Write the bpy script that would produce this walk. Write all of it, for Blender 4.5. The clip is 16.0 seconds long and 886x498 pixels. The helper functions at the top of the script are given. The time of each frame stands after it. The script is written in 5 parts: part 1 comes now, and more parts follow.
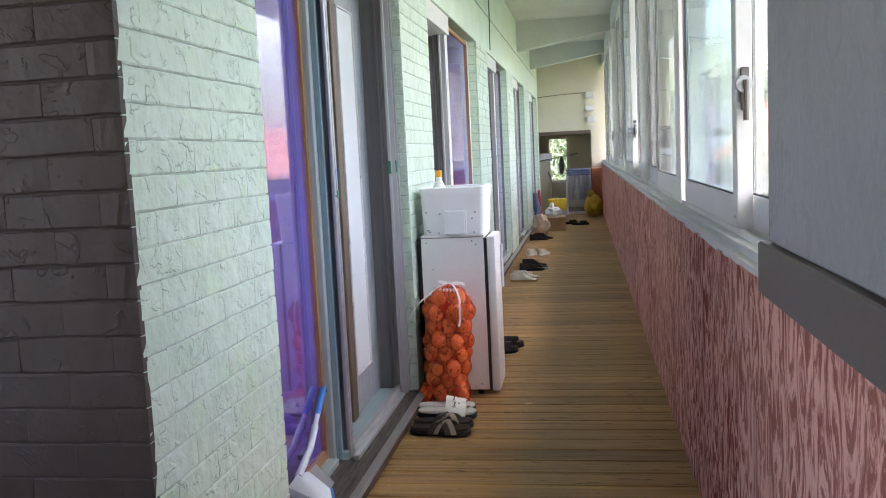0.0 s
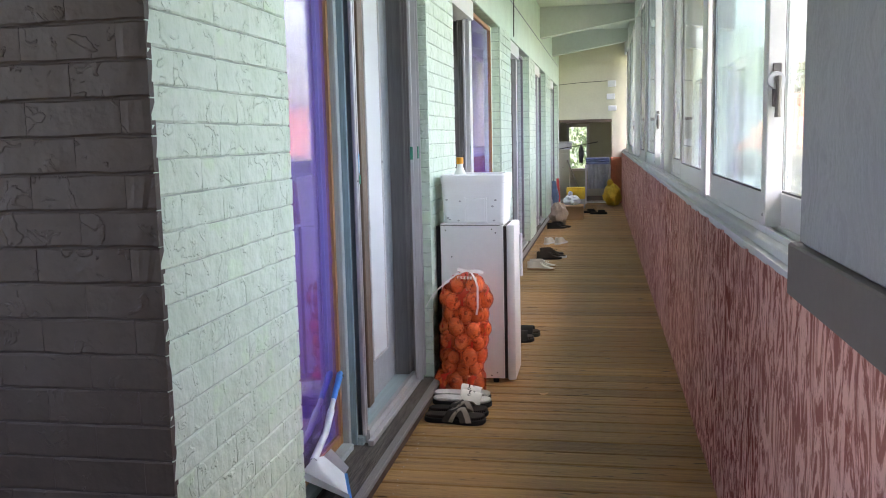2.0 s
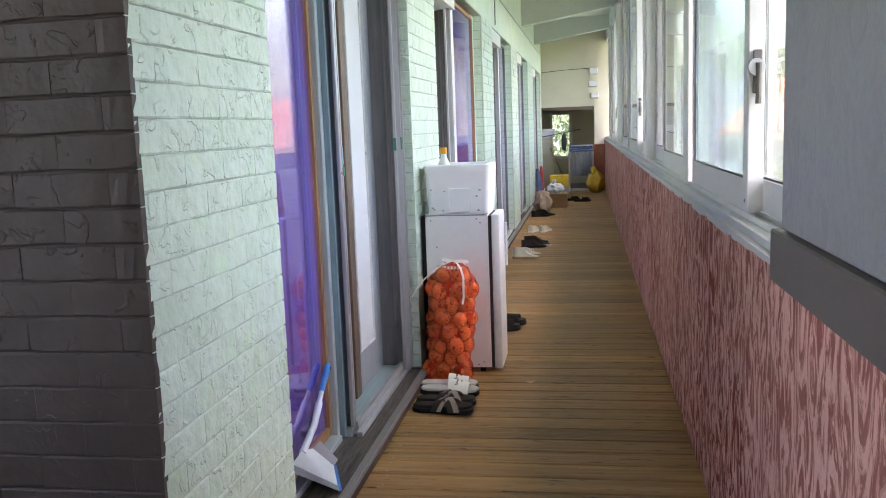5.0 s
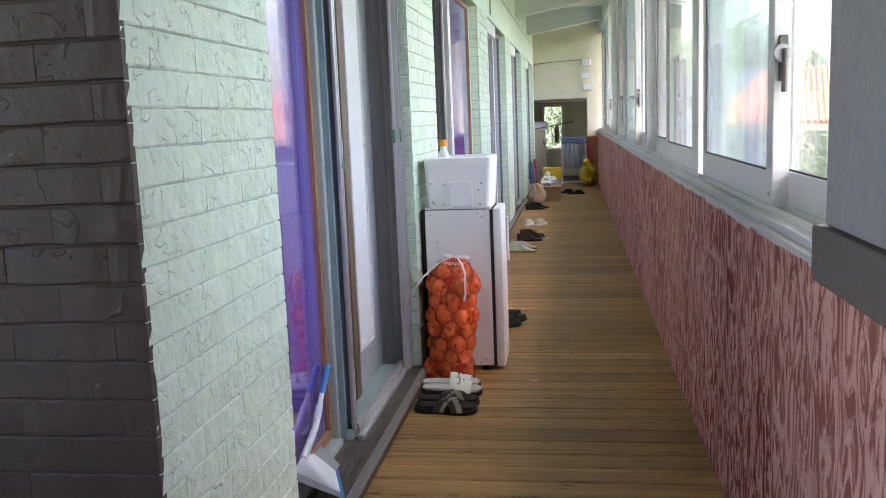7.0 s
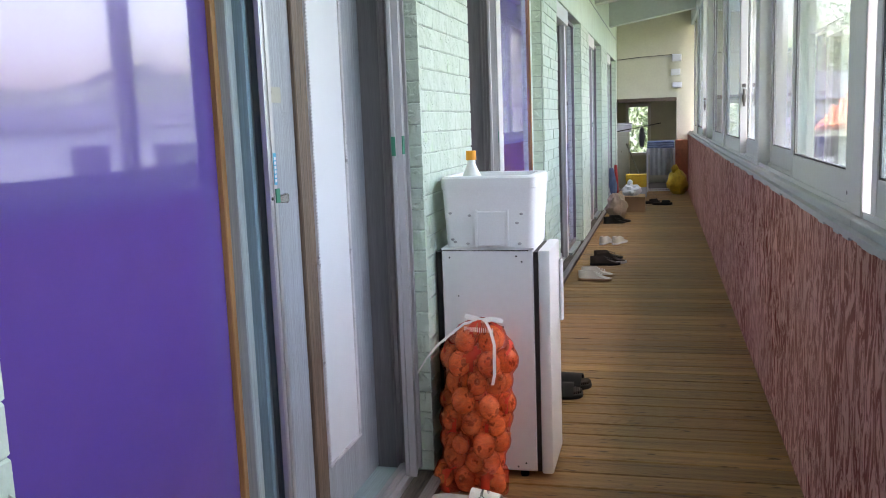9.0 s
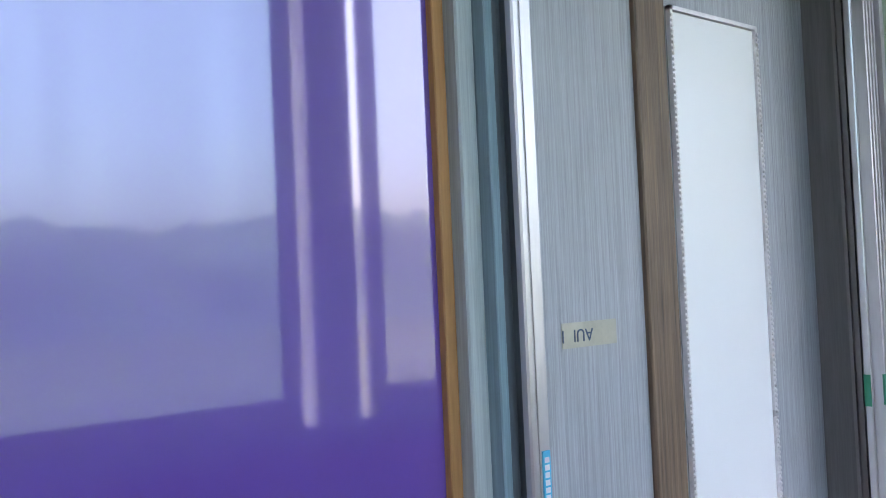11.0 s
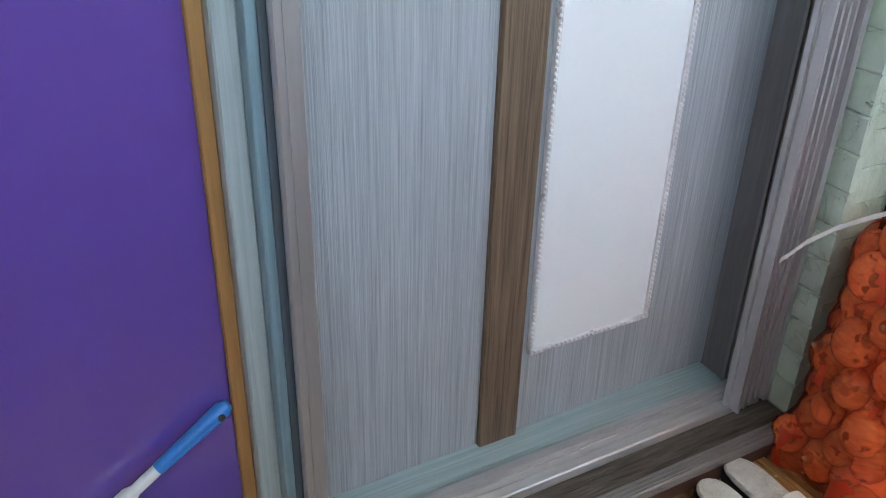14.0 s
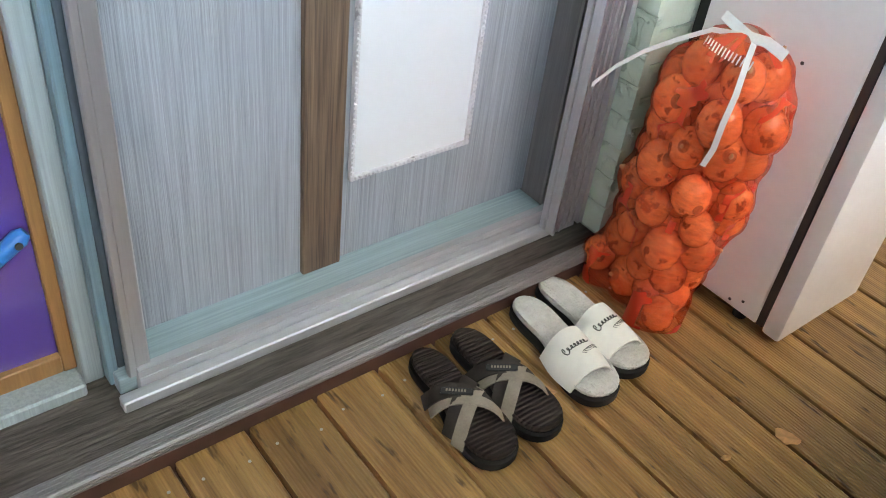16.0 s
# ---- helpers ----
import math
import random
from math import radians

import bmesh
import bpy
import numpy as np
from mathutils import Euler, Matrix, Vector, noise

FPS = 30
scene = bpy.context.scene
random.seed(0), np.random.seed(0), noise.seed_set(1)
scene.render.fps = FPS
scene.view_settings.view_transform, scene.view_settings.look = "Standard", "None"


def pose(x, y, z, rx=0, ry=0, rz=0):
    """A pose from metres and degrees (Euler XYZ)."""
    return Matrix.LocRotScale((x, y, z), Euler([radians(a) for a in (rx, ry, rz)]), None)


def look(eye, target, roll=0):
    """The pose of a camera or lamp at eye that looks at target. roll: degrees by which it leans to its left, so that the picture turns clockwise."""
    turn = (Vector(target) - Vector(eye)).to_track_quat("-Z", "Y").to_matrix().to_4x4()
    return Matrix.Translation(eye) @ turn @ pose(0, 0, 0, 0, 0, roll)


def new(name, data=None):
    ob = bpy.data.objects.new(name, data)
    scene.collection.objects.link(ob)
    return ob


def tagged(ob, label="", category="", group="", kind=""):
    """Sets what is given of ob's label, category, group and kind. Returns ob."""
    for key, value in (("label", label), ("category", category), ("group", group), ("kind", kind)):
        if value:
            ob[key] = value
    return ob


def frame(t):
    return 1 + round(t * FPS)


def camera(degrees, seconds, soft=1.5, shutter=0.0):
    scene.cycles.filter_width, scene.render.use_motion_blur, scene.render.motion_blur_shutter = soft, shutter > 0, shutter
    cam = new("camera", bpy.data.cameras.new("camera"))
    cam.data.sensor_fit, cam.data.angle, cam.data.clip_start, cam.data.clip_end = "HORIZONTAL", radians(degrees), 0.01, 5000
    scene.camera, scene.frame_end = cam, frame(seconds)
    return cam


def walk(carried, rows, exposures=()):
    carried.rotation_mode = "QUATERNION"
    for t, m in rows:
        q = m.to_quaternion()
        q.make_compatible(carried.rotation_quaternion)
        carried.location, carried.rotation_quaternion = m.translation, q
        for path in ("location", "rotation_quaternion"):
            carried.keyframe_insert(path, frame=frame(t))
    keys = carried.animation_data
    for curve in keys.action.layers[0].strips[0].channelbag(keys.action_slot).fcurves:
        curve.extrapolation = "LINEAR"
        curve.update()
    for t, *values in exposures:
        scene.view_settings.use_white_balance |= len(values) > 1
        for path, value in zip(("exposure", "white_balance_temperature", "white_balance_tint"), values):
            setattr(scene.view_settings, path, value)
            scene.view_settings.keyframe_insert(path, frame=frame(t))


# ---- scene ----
EXPOSURES = [(0, 4.15, 7500, 25), (4, 4.22, 7500, 25), (7, 4.15, 7500, 25), (8.5, 4.0, 7400, 25), (10.2, 3.95, 7150, 25), (12.5, 3.52, 6850, 24), (13.3, 3.62, 7050, 21), (14.3, 4.2, 7800, 19), (16, 4.65, 7950, 16)]
cam = camera(53.9, 16.0, soft=1.0)
PATH = [
    (0, (0.902, -0.298, 1.326), (0.584, 1.665, 1.108), -2.8),
    (0.5, (0.891, -0.294, 1.328), (0.587, 1.668, 1.086), -2.6),
    (1, (0.882, -0.287, 1.333), (0.567, 1.674, 1.094), -1.4),
    (1.5, (0.88, -0.286, 1.335), (0.549, 1.671, 1.092), -1.3),
    (2, (0.879, -0.284, 1.34), (0.526, 1.668, 1.088), -1.3),
    (2.5, (0.882, -0.286, 1.34), (0.522, 1.664, 1.082), -1.4),
    (3, (0.89, -0.293, 1.341), (0.543, 1.659, 1.077), -1.6),
    (3.5, (0.898, -0.291, 1.34), (0.583, 1.665, 1.068), -1.8),
    (4, (0.904, -0.29, 1.341), (0.584, 1.665, 1.069), -2.1),
    (6.5, (0.809, -0.277, 1.35), (0.505, 1.678, 1.059), -2.3),
    (7, (0.8, -0.168, 1.341), (0.505, 1.788, 1.047), -2.3),
    (7.5, (0.818, 0.084, 1.335), (0.507, 2.039, 1.05), -2.1),
    (8, (0.834, 0.406, 1.344), (0.474, 2.353, 1.059), -2.0),
    (8.5, (0.8, 0.814, 1.347), (0.385, 2.75, 1.064), -2.2),
    (9, (0.816, 1.227, 1.341), (0.335, 3.147, 1.055), -2.1),
    (9.5, (0.849, 1.543, 1.46), (0.109, 3.377, 1.167), -1.7),
    (10, (0.811, 1.801, 1.562), (-0.169, 3.526, 1.31), -2.7),
    (10.2, (0.817, 1.924, 1.569), (-0.364, 3.531, 1.412), -3.7),
    (12.3, (0.785, 2.702, 1.474), (-0.902, 3.771, 1.577), -0.9),
    (12.5, (0.783, 2.75, 1.468), (-0.918, 3.801, 1.477), -1.5),
    (13, (0.802, 2.794, 1.394), (-0.915, 3.784, 1.122), -1.1),
    (13.5, (0.822, 2.815, 1.339), (-0.818, 3.742, 0.667), -0.3),
    (14, (0.909, 2.855, 1.283), (-0.603, 3.708, 0.292), 1.5),
    (14.5, (0.935, 2.863, 1.253), (-0.414, 3.804, 0.114), 5.6),
    (15, (0.95, 2.873, 1.244), (-0.34, 3.802, 0.03), 5.8),
    (15.5, (0.955, 2.879, 1.245), (-0.243, 3.945, 0.049), 7.6),
    (16, (0.959, 2.889, 1.236), (-0.2, 3.943, -0.007), 7.7),
]
walk(cam, [(t, look(eye, target, roll)) for t, eye, target, roll in PATH], exposures=EXPOSURES)

# world, sun, exposure
world = bpy.data.worlds.new("world")
scene.world = world
world.use_nodes = True
wn = world.node_tree
sky = wn.nodes.new("ShaderNodeTexSky")
sky.sky_type, sky.sun_disc = "NISHITA", False
sky.sun_elevation, sky.sun_rotation = radians(70), radians(95)
sky.air_density, sky.dust_density, sky.ozone_density = 1.0, 4.5, 1.0
wn.links.new(sky.outputs[0], wn.nodes["Background"].inputs[0])
wn.nodes["Background"].inputs[1].default_value = 0.15
sun_data = bpy.data.lights.new("sun", "SUN")
sun_data.energy, sun_data.angle, sun_data.color = 0.9, radians(12), (1.0, 0.96, 0.90)
sun = new("sun", sun_data)
sun.matrix_world = look((15, -1.5, 41), (0, 0, 0))


# ---------------------------------------------------------------- materials
def mat(name, color, rough=0.6, var=0.15, scale=8.0, bump=0.1, fine=60.0, metal=0.0, alt=None, stretch=(1, 1, 1), coat=0.0, rnd=0.0, spec=0.5, dist=0.004):
    """A surface with variation at two scales: clouds of tone and a fine grain with relief."""
    m = bpy.data.materials.new(name)
    m.use_nodes = True
    n, l = m.node_tree.nodes, m.node_tree.links
    b = n["Principled BSDF"]
    tc = n.new("ShaderNodeTexCoord")
    mp = n.new("ShaderNodeMapping")
    mp.inputs["Scale"].default_value = stretch
    l.new(tc.outputs["Object"], mp.inputs[0])
    big, small = n.new("ShaderNodeTexNoise"), n.new("ShaderNodeTexNoise")
    big.inputs["Scale"].default_value, big.inputs["Detail"].default_value = scale, 5
    small.inputs["Scale"].default_value, small.inputs["Detail"].default_value = fine, 3
    l.new(mp.outputs[0], big.inputs[0])
    l.new(mp.outputs[0], small.inputs[0])
    ramp = n.new("ShaderNodeMix")
    ramp.data_type = "RGBA"
    dark = alt if alt else tuple(c * (1 - var * 1.6) for c in color)
    light = color if alt else tuple(min(1, c * (1 + var)) for c in color)
    ramp.inputs["A"].default_value = (*dark, 1)
    ramp.inputs["B"].default_value = (*light, 1)
    sharp = n.new("ShaderNodeMapRange")
    sharp.inputs[1].default_value, sharp.inputs[2].default_value = 0.3, 0.7
    mixf = n.new("ShaderNodeMath")
    mixf.operation = "MULTIPLY_ADD"
    mixf.inputs[1].default_value = 0.65
    l.new(big.outputs[0], mixf.inputs[0])
    sm = n.new("ShaderNodeMath")
    sm.operation = "MULTIPLY"
    sm.inputs[1].default_value = 0.35
    l.new(small.outputs[0], sm.inputs[0])
    l.new(sm.outputs[0], mixf.inputs[2])
    l.new(mixf.outputs[0], sharp.inputs[0])
    l.new(sharp.outputs[0], ramp.inputs["Factor"])
    col = ramp.outputs["Result"]
    if rnd:
        info = n.new("ShaderNodeObjectInfo")
        hsv = n.new("ShaderNodeHueSaturation")
        mr = n.new("ShaderNodeMapRange")
        mr.inputs[3].default_value, mr.inputs[4].default_value = 1 - rnd, 1 + rnd
        l.new(info.outputs["Random"], mr.inputs[0])
        l.new(mr.outputs[0], hsv.inputs["Value"])
        l.new(col, hsv.inputs["Color"])
        col = hsv.outputs[0]
        add = n.new("ShaderNodeVectorMath")
        add.operation = "MULTIPLY_ADD"
        add.inputs[1].default_value = (37, 91, 53)
        l.new(info.outputs["Random"], add.inputs[0])
        l.new(tc.outputs["Object"], add.inputs[2])
        l.new(add.outputs[0], mp.inputs[0])
    l.new(col, b.inputs["Base Color"])
    b.inputs["Metallic"].default_value = metal
    b.inputs["Specular IOR Level"].default_value = spec
    b.inputs["Coat Weight"].default_value = coat
    rr = n.new("ShaderNodeMapRange")
    dr = min(0.08, rough * 0.3)
    rr.inputs[3].default_value, rr.inputs[4].default_value = rough - dr, min(1, rough + dr)
    l.new(big.outputs[0], rr.inputs[0])
    if var > 0.01:
        l.new(rr.outputs[0], b.inputs["Roughness"])
    else:
        b.inputs["Roughness"].default_value = rough
    if bump:
        bp = n.new("ShaderNodeBump")
        bp.inputs["Strength"].default_value, bp.inputs["Distance"].default_value = min(1, bump), dist
        l.new(mixf.outputs[0], bp.inputs["Height"])
        l.new(bp.outputs[0], b.inputs["Normal"])
    return m


def wave_bump(m, scale, axis, strength, distortion=0.5):
    """Adds parallel grooves to a material's relief."""
    n, l = m.node_tree.nodes, m.node_tree.links
    b = n["Principled BSDF"]
    w = n.new("ShaderNodeTexWave")
    w.bands_direction = axis
    w.inputs["Scale"].default_value, w.inputs["Distortion"].default_value = scale, distortion
    tc = n.new("ShaderNodeTexCoord")
    l.new(tc.outputs["Object"], w.inputs[0])
    bp = n.new("ShaderNodeBump")
    bp.inputs["Strength"].default_value, bp.inputs["Distance"].default_value = strength, 0.003
    l.new(w.outputs["Fac"], bp.inputs["Height"])
    old = b.inputs["Normal"].links
    if old:
        l.new(old[0].from_socket, bp.inputs["Normal"])
    l.new(bp.outputs[0], b.inputs["Normal"])
    return m


def swirl_plaster(name, light, dark, stretch, scale, cut, rough=0.7, bump=0.8):
    """Trowelled plaster: a light skin dragged over a darker ground."""
    m = mat(name, light, rough, 0.12, 3.0, 0, 90.0)
    n, l = m.node_tree.nodes, m.node_tree.links
    b = n["Principled BSDF"]
    old = b.inputs["Base Color"].links[0].from_socket
    tc, mp = n.new("ShaderNodeTexCoord"), n.new("ShaderNodeMapping")
    mp.inputs["Scale"].default_value = stretch
    l.new(tc.outputs["Object"], mp.inputs[0])
    nz = n.new("ShaderNodeTexNoise")
    nz.inputs["Scale"].default_value, nz.inputs["Detail"].default_value, nz.inputs["Distortion"].default_value = scale, 9, 3.2
    nz.inputs["Roughness"].default_value = 0.68
    l.new(mp.outputs[0], nz.inputs[0])
    rng = n.new("ShaderNodeMapRange")
    rng.inputs[1].default_value, rng.inputs[2].default_value = cut - 0.025, cut + 0.055
    l.new(nz.outputs[0], rng.inputs[0])
    broad = n.new("ShaderNodeTexNoise")
    broad.inputs["Scale"].default_value, broad.inputs["Detail"].default_value = 1.3, 2
    l.new(tc.outputs["Object"], broad.inputs[0])
    br = n.new("ShaderNodeMapRange")
    br.inputs[1].default_value, br.inputs[2].default_value, br.inputs[3].default_value = 0.3, 0.65, 0.65
    l.new(broad.outputs[0], br.inputs[0])
    inv = n.new("ShaderNodeMath")
    inv.operation = "MULTIPLY"
    l.new(rng.outputs[0], inv.inputs[0])
    l.new(br.outputs[0], inv.inputs[1])
    mx = n.new("ShaderNodeMix")
    mx.data_type = "RGBA"
    l.new(inv.outputs[0], mx.inputs["Factor"])
    l.new(old, mx.inputs["A"])
    mx.inputs["B"].default_value = (*dark, 1)
    l.new(mx.outputs["Result"], b.inputs["Base Color"])
    bp = n.new("ShaderNodeBump")
    bp.inputs["Strength"].default_value, bp.inputs["Distance"].default_value = bump, 0.008
    bp.invert = True
    l.new(nz.outputs[0], bp.inputs["Height"])
    l.new(bp.outputs[0], b.inputs["Normal"])
    return m


def glass(name, tint=(0.80, 0.84, 0.83), rough=0.0, haze=0.04):
    m = bpy.data.materials.new(name)
    m.use_nodes = True
    n, l = m.node_tree.nodes, m.node_tree.links
    n.remove(n["Principled BSDF"])
    tr, gl, mx = n.new("ShaderNodeBsdfTransparent"), n.new("ShaderNodeBsdfGlossy"), n.new("ShaderNodeMixShader")
    lw, pw, ml = n.new("ShaderNodeLayerWeight"), n.new("ShaderNodeMath"), n.new("ShaderNodeMath")
    tr.inputs[0].default_value = (*tint, 1)
    gl.inputs["Roughness"].default_value = 0.02 + rough
    pw.operation, ml.operation = "POWER", "MULTIPLY_ADD"
    pw.inputs[1].default_value, ml.inputs[1].default_value, ml.inputs[2].default_value = 3.5, 0.9, 0.045
    l.new(lw.outputs["Facing"], pw.inputs[0])
    l.new(pw.outputs[0], ml.inputs[0])
    l.new(ml.outputs[0], mx.inputs[0])
    l.new(tr.outputs[0], mx.inputs[1])
    l.new(gl.outputs[0], mx.inputs[2])
    # dusty pane, with pale vertical streaks painted in for milky reflections
    dust_haze, tl, both, mx2 = n.new("ShaderNodeBsdfDiffuse"), n.new("ShaderNodeBsdfTranslucent"), n.new("ShaderNodeMixShader"), n.new("ShaderNodeMixShader")
    dust_haze.inputs[0].default_value = tl.inputs[0].default_value = (0.80, 0.86, 0.88, 1)
    tc, mp, nz, mr = n.new("ShaderNodeTexCoord"), n.new("ShaderNodeMapping"), n.new("ShaderNodeTexNoise"), n.new("ShaderNodeMapRange")
    mp.inputs["Scale"].default_value = (1, 5, 0.35)
    nz.inputs["Scale"].default_value, nz.inputs["Detail"].default_value = 2.2, 4
    l.new(tc.outputs["Object"], mp.inputs[0])
    l.new(mp.outputs[0], nz.inputs[0])
    mr.inputs[1].default_value, mr.inputs[2].default_value, mr.inputs[3].default_value, mr.inputs[4].default_value = 0.35, 0.68, haze * 0.45, haze * 1.5
    l.new(nz.outputs[0], mr.inputs[0])
    both.inputs[0].default_value = 0.3
    l.new(dust_haze.outputs[0], both.inputs[1])
    l.new(tl.outputs[0], both.inputs[2])
    l.new(mr.outputs[0], mx2.inputs[0])
    l.new(mx.outputs[0], mx2.inputs[1])
    l.new(both.outputs[0], mx2.inputs[2])
    l.new(mx2.outputs[0], n["Material Output"].inputs[0])
    return m


M_GREEN = mat("mint_painted_brick", (0.64, 0.74, 0.66), 0.44, 0.1, 7.0, 1.0, 26.0, rnd=0.03, alt=(0.50, 0.63, 0.51), dist=0.024)
# darker than the bricks: the joints' shadow lines are put into the colour
M_JOINT = mat("mint_mortar_with_shade", (0.40, 0.50, 0.43), 0.7, 0.2, 6.0, 0.6, 40.0)
M_MINT = mat("mint_painted_plaster", (0.60, 0.73, 0.63), 0.55, 0.08, 3.0, 0.5, 30.0)
M_DARK = mat("dark_brown_painted_brick", (0.058, 0.041, 0.032), 0.6, 0.15, 7.0, 0.9, 26.0, rnd=0.05, dist=0.012)
M_DARKJ = mat("dark_brown_painted_mortar", (0.050, 0.039, 0.035), 0.7, 0.15, 6.0, 0.5, 40.0)
M_PINK = swirl_plaster("pink_plaster", (0.68, 0.365, 0.315), (0.19, 0.024, 0.012), (1, 1.25, 0.42), 10.5, 0.485, rough=0.85, bump=1.0)
M_PINK.node_tree.nodes["Principled BSDF"].inputs["Specular IOR Level"].default_value = 0.2
M_GREY = swirl_plaster("grey_plaster", (0.25, 0.255, 0.27), (0.20, 0.205, 0.22), (1, 1, 1), 5.0, 0.55, 0.5, 0.5)
M_BAND = mat("brown_painted_band", (0.105, 0.088, 0.08), 0.6, 0.08, 4.0, 0.2, 40.0)
M_DECK = mat("larch_deck", (0.54, 0.315, 0.125), 0.5, 0.2, 2.4, 0.7, 16.0, alt=(0.19, 0.09, 0.030), stretch=(0.5, 16, 6), rnd=0.22)
wave_bump(M_DECK, 45, "Y", 0.6, 0.3)


def knots(m, color, stretch, scale, cut):
    """Dark knots and resin streaks over a wood."""
    n, l = m.node_tree.nodes, m.node_tree.links
    b = n["Principled BSDF"]
    old = b.inputs["Base Color"].links[0].from_socket
    tc, mp, info, add = n.new("ShaderNodeTexCoord"), n.new("ShaderNodeMapping"), n.new("ShaderNodeObjectInfo"), n.new("ShaderNodeVectorMath")
    add.operation = "MULTIPLY_ADD"
    add.inputs[1].default_value = (61, 17, 29)
    l.new(info.outputs["Random"], add.inputs[0])
    l.new(tc.outputs["Object"], add.inputs[2])
    mp.inputs["Scale"].default_value = stretch
    l.new(add.outputs[0], mp.inputs[0])
    nz, mr, mx = n.new("ShaderNodeTexNoise"), n.new("ShaderNodeMapRange"), n.new("ShaderNodeMix")
    nz.inputs["Scale"].default_value, nz.inputs["Detail"].default_value = scale, 3
    l.new(mp.outputs[0], nz.inputs[0])
    mr.inputs[1].default_value, mr.inputs[2].default_value, mr.inputs[4].default_value = cut, cut + 0.07, 0.85
    l.new(nz.outputs[0], mr.inputs[0])
    mx.data_type = "RGBA"
    l.new(mr.outputs[0], mx.inputs["Factor"])
    l.new(old, mx.inputs["A"])
    mx.inputs["B"].default_value = (*color, 1)
    l.new(mx.outputs["Result"], b.inputs["Base Color"])


knots(M_DECK, (0.07, 0.034, 0.014), (1.0, 4.2, 1), 11.0, 0.635)


def chips(m, scale, cut, dist):
    """Shallow chipped patches with crisp edges, as on stamped brick."""
    n, l = m.node_tree.nodes, m.node_tree.links
    b = n["Principled BSDF"]
    tc, info, add = n.new("ShaderNodeTexCoord"), n.new("ShaderNodeObjectInfo"), n.new("ShaderNodeVectorMath")
    add.operation = "MULTIPLY_ADD"
    add.inputs[1].default_value = (13, 47, 71)
    l.new(info.outputs["Random"], add.inputs[0])
    l.new(tc.outputs["Object"], add.inputs[2])
    nz, mr, bp = n.new("ShaderNodeTexNoise"), n.new("ShaderNodeMapRange"), n.new("ShaderNodeBump")
    nz.inputs["Scale"].default_value, nz.inputs["Detail"].default_value, nz.inputs["Distortion"].default_value = scale, 4, 0.8
    l.new(add.outputs[0], nz.inputs[0])
    mr.inputs[1].default_value, mr.inputs[2].default_value = cut, cut + 0.035
    l.new(nz.outputs[0], mr.inputs[0])
    bp.inputs["Strength"].default_value, bp.inputs["Distance"].default_value = 1.0, dist
    l.new(mr.outputs[0], bp.inputs["Height"])
    old = b.inputs["Normal"].links
    if old:
        l.new(old[0].from_socket, bp.inputs["Normal"])
    l.new(bp.outputs[0], b.inputs["Normal"])


chips(M_GREEN, 15.0, 0.575, 0.0046)
knots(M_GREEN, (0.56, 0.72, 0.55), (1, 1, 1.6), 6.0, 0.62)
chips(M_DARK, 15.0, 0.585, 0.0016)
M_CEIL = mat("white_painted_ceiling", (0.55, 0.59, 0.57), 0.75, 0.06, 2.0, 0.3, 25.0)
M_CREAM = mat("cream_painted_wall", (0.54, 0.53, 0.42), 0.7, 0.07, 2.0, 0.2, 30.0)
M_PVC = mat("white_window_plastic", (0.70, 0.71, 0.70), 0.35, 0.05, 3.0, 0.05, 50.0)
M_SILLP = mat("grey_window_sill", (0.50, 0.52, 0.54), 0.45, 0.08, 4.0, 0.15, 50.0)
M_ALU = mat("brushed_aluminium", (0.52, 0.52, 0.54), 0.33, 0.08, 3.0, 0.05, 40.0, metal=0.7, stretch=(6, 6, 0.4))
M_ALUD = mat("bronze_aluminium", (0.26, 0.25, 0.25), 0.4, 0.08, 3.0, 0.05, 40.0, metal=0.4, stretch=(6, 6, 0.4))
M_GLASS = glass("window_glass")
M_FILM = glass("tinted_window_glass", (0.60, 0.72, 0.74), 0.02, 0.11)
M_PURPLE = mat("glossy_purple_panel", (0.140, 0.081, 0.34), 0.12, 0.04, 1.0, 0.0, 12.0, coat=1.0, spec=0.6)
M_PURPLE.node_tree.nodes["Principled BSDF"].inputs["Coat IOR"].default_value = 1.95
M_PURPLE.node_tree.nodes["Principled BSDF"].inputs["Coat Roughness"].default_value = 0.035
M_PURPLE.node_tree.nodes["Principled BSDF"].inputs["Coat Tint"].default_value = (0.86, 0.82, 1.0, 1)
M_TRIM = mat("pine_trim", (0.40, 0.20, 0.075), 0.5, 0.18, 3.0, 0.15, 25.0, stretch=(9, 9, 0.6))
M_LEAF = mat("grey_wood_laminate", (0.37, 0.395, 0.435), 0.42, 0.22, 7.0, 0.8, 18.0, stretch=(40, 40, 0.6))
M_LEAFB = mat("pale_blue_wood", (0.36, 0.42, 0.43), 0.45, 0.14, 6.0, 0.4, 13.0, stretch=(30, 30, 0.6))
M_THRESH = mat("pale_blue_threshold", (0.34, 0.45, 0.48), 0.42, 0.14, 6.0, 0.35, 13.0, stretch=(30, 0.6, 30))
M_EDGE = mat("blue_grey_wood", (0.20, 0.31, 0.36), 0.45, 0.18, 6.0, 0.4, 13.0, stretch=(30, 30, 0.6))
M_SLATE = mat("dark_slate_wood", (0.11, 0.14, 0.165), 0.45, 0.15, 6.0, 0.3, 13.0, stretch=(30, 30, 0.6))
M_STRIP = mat("brown_oak_laminate", (0.17, 0.112, 0.076), 0.55, 0.45, 4.0, 0.7, 14.0, stretch=(30, 30, 0.8))
M_JAMB = mat("dark_grey_wood", (0.18, 0.175, 0.18), 0.5, 0.18, 4.0, 0.4, 22.0, stretch=(14, 14, 0.6))
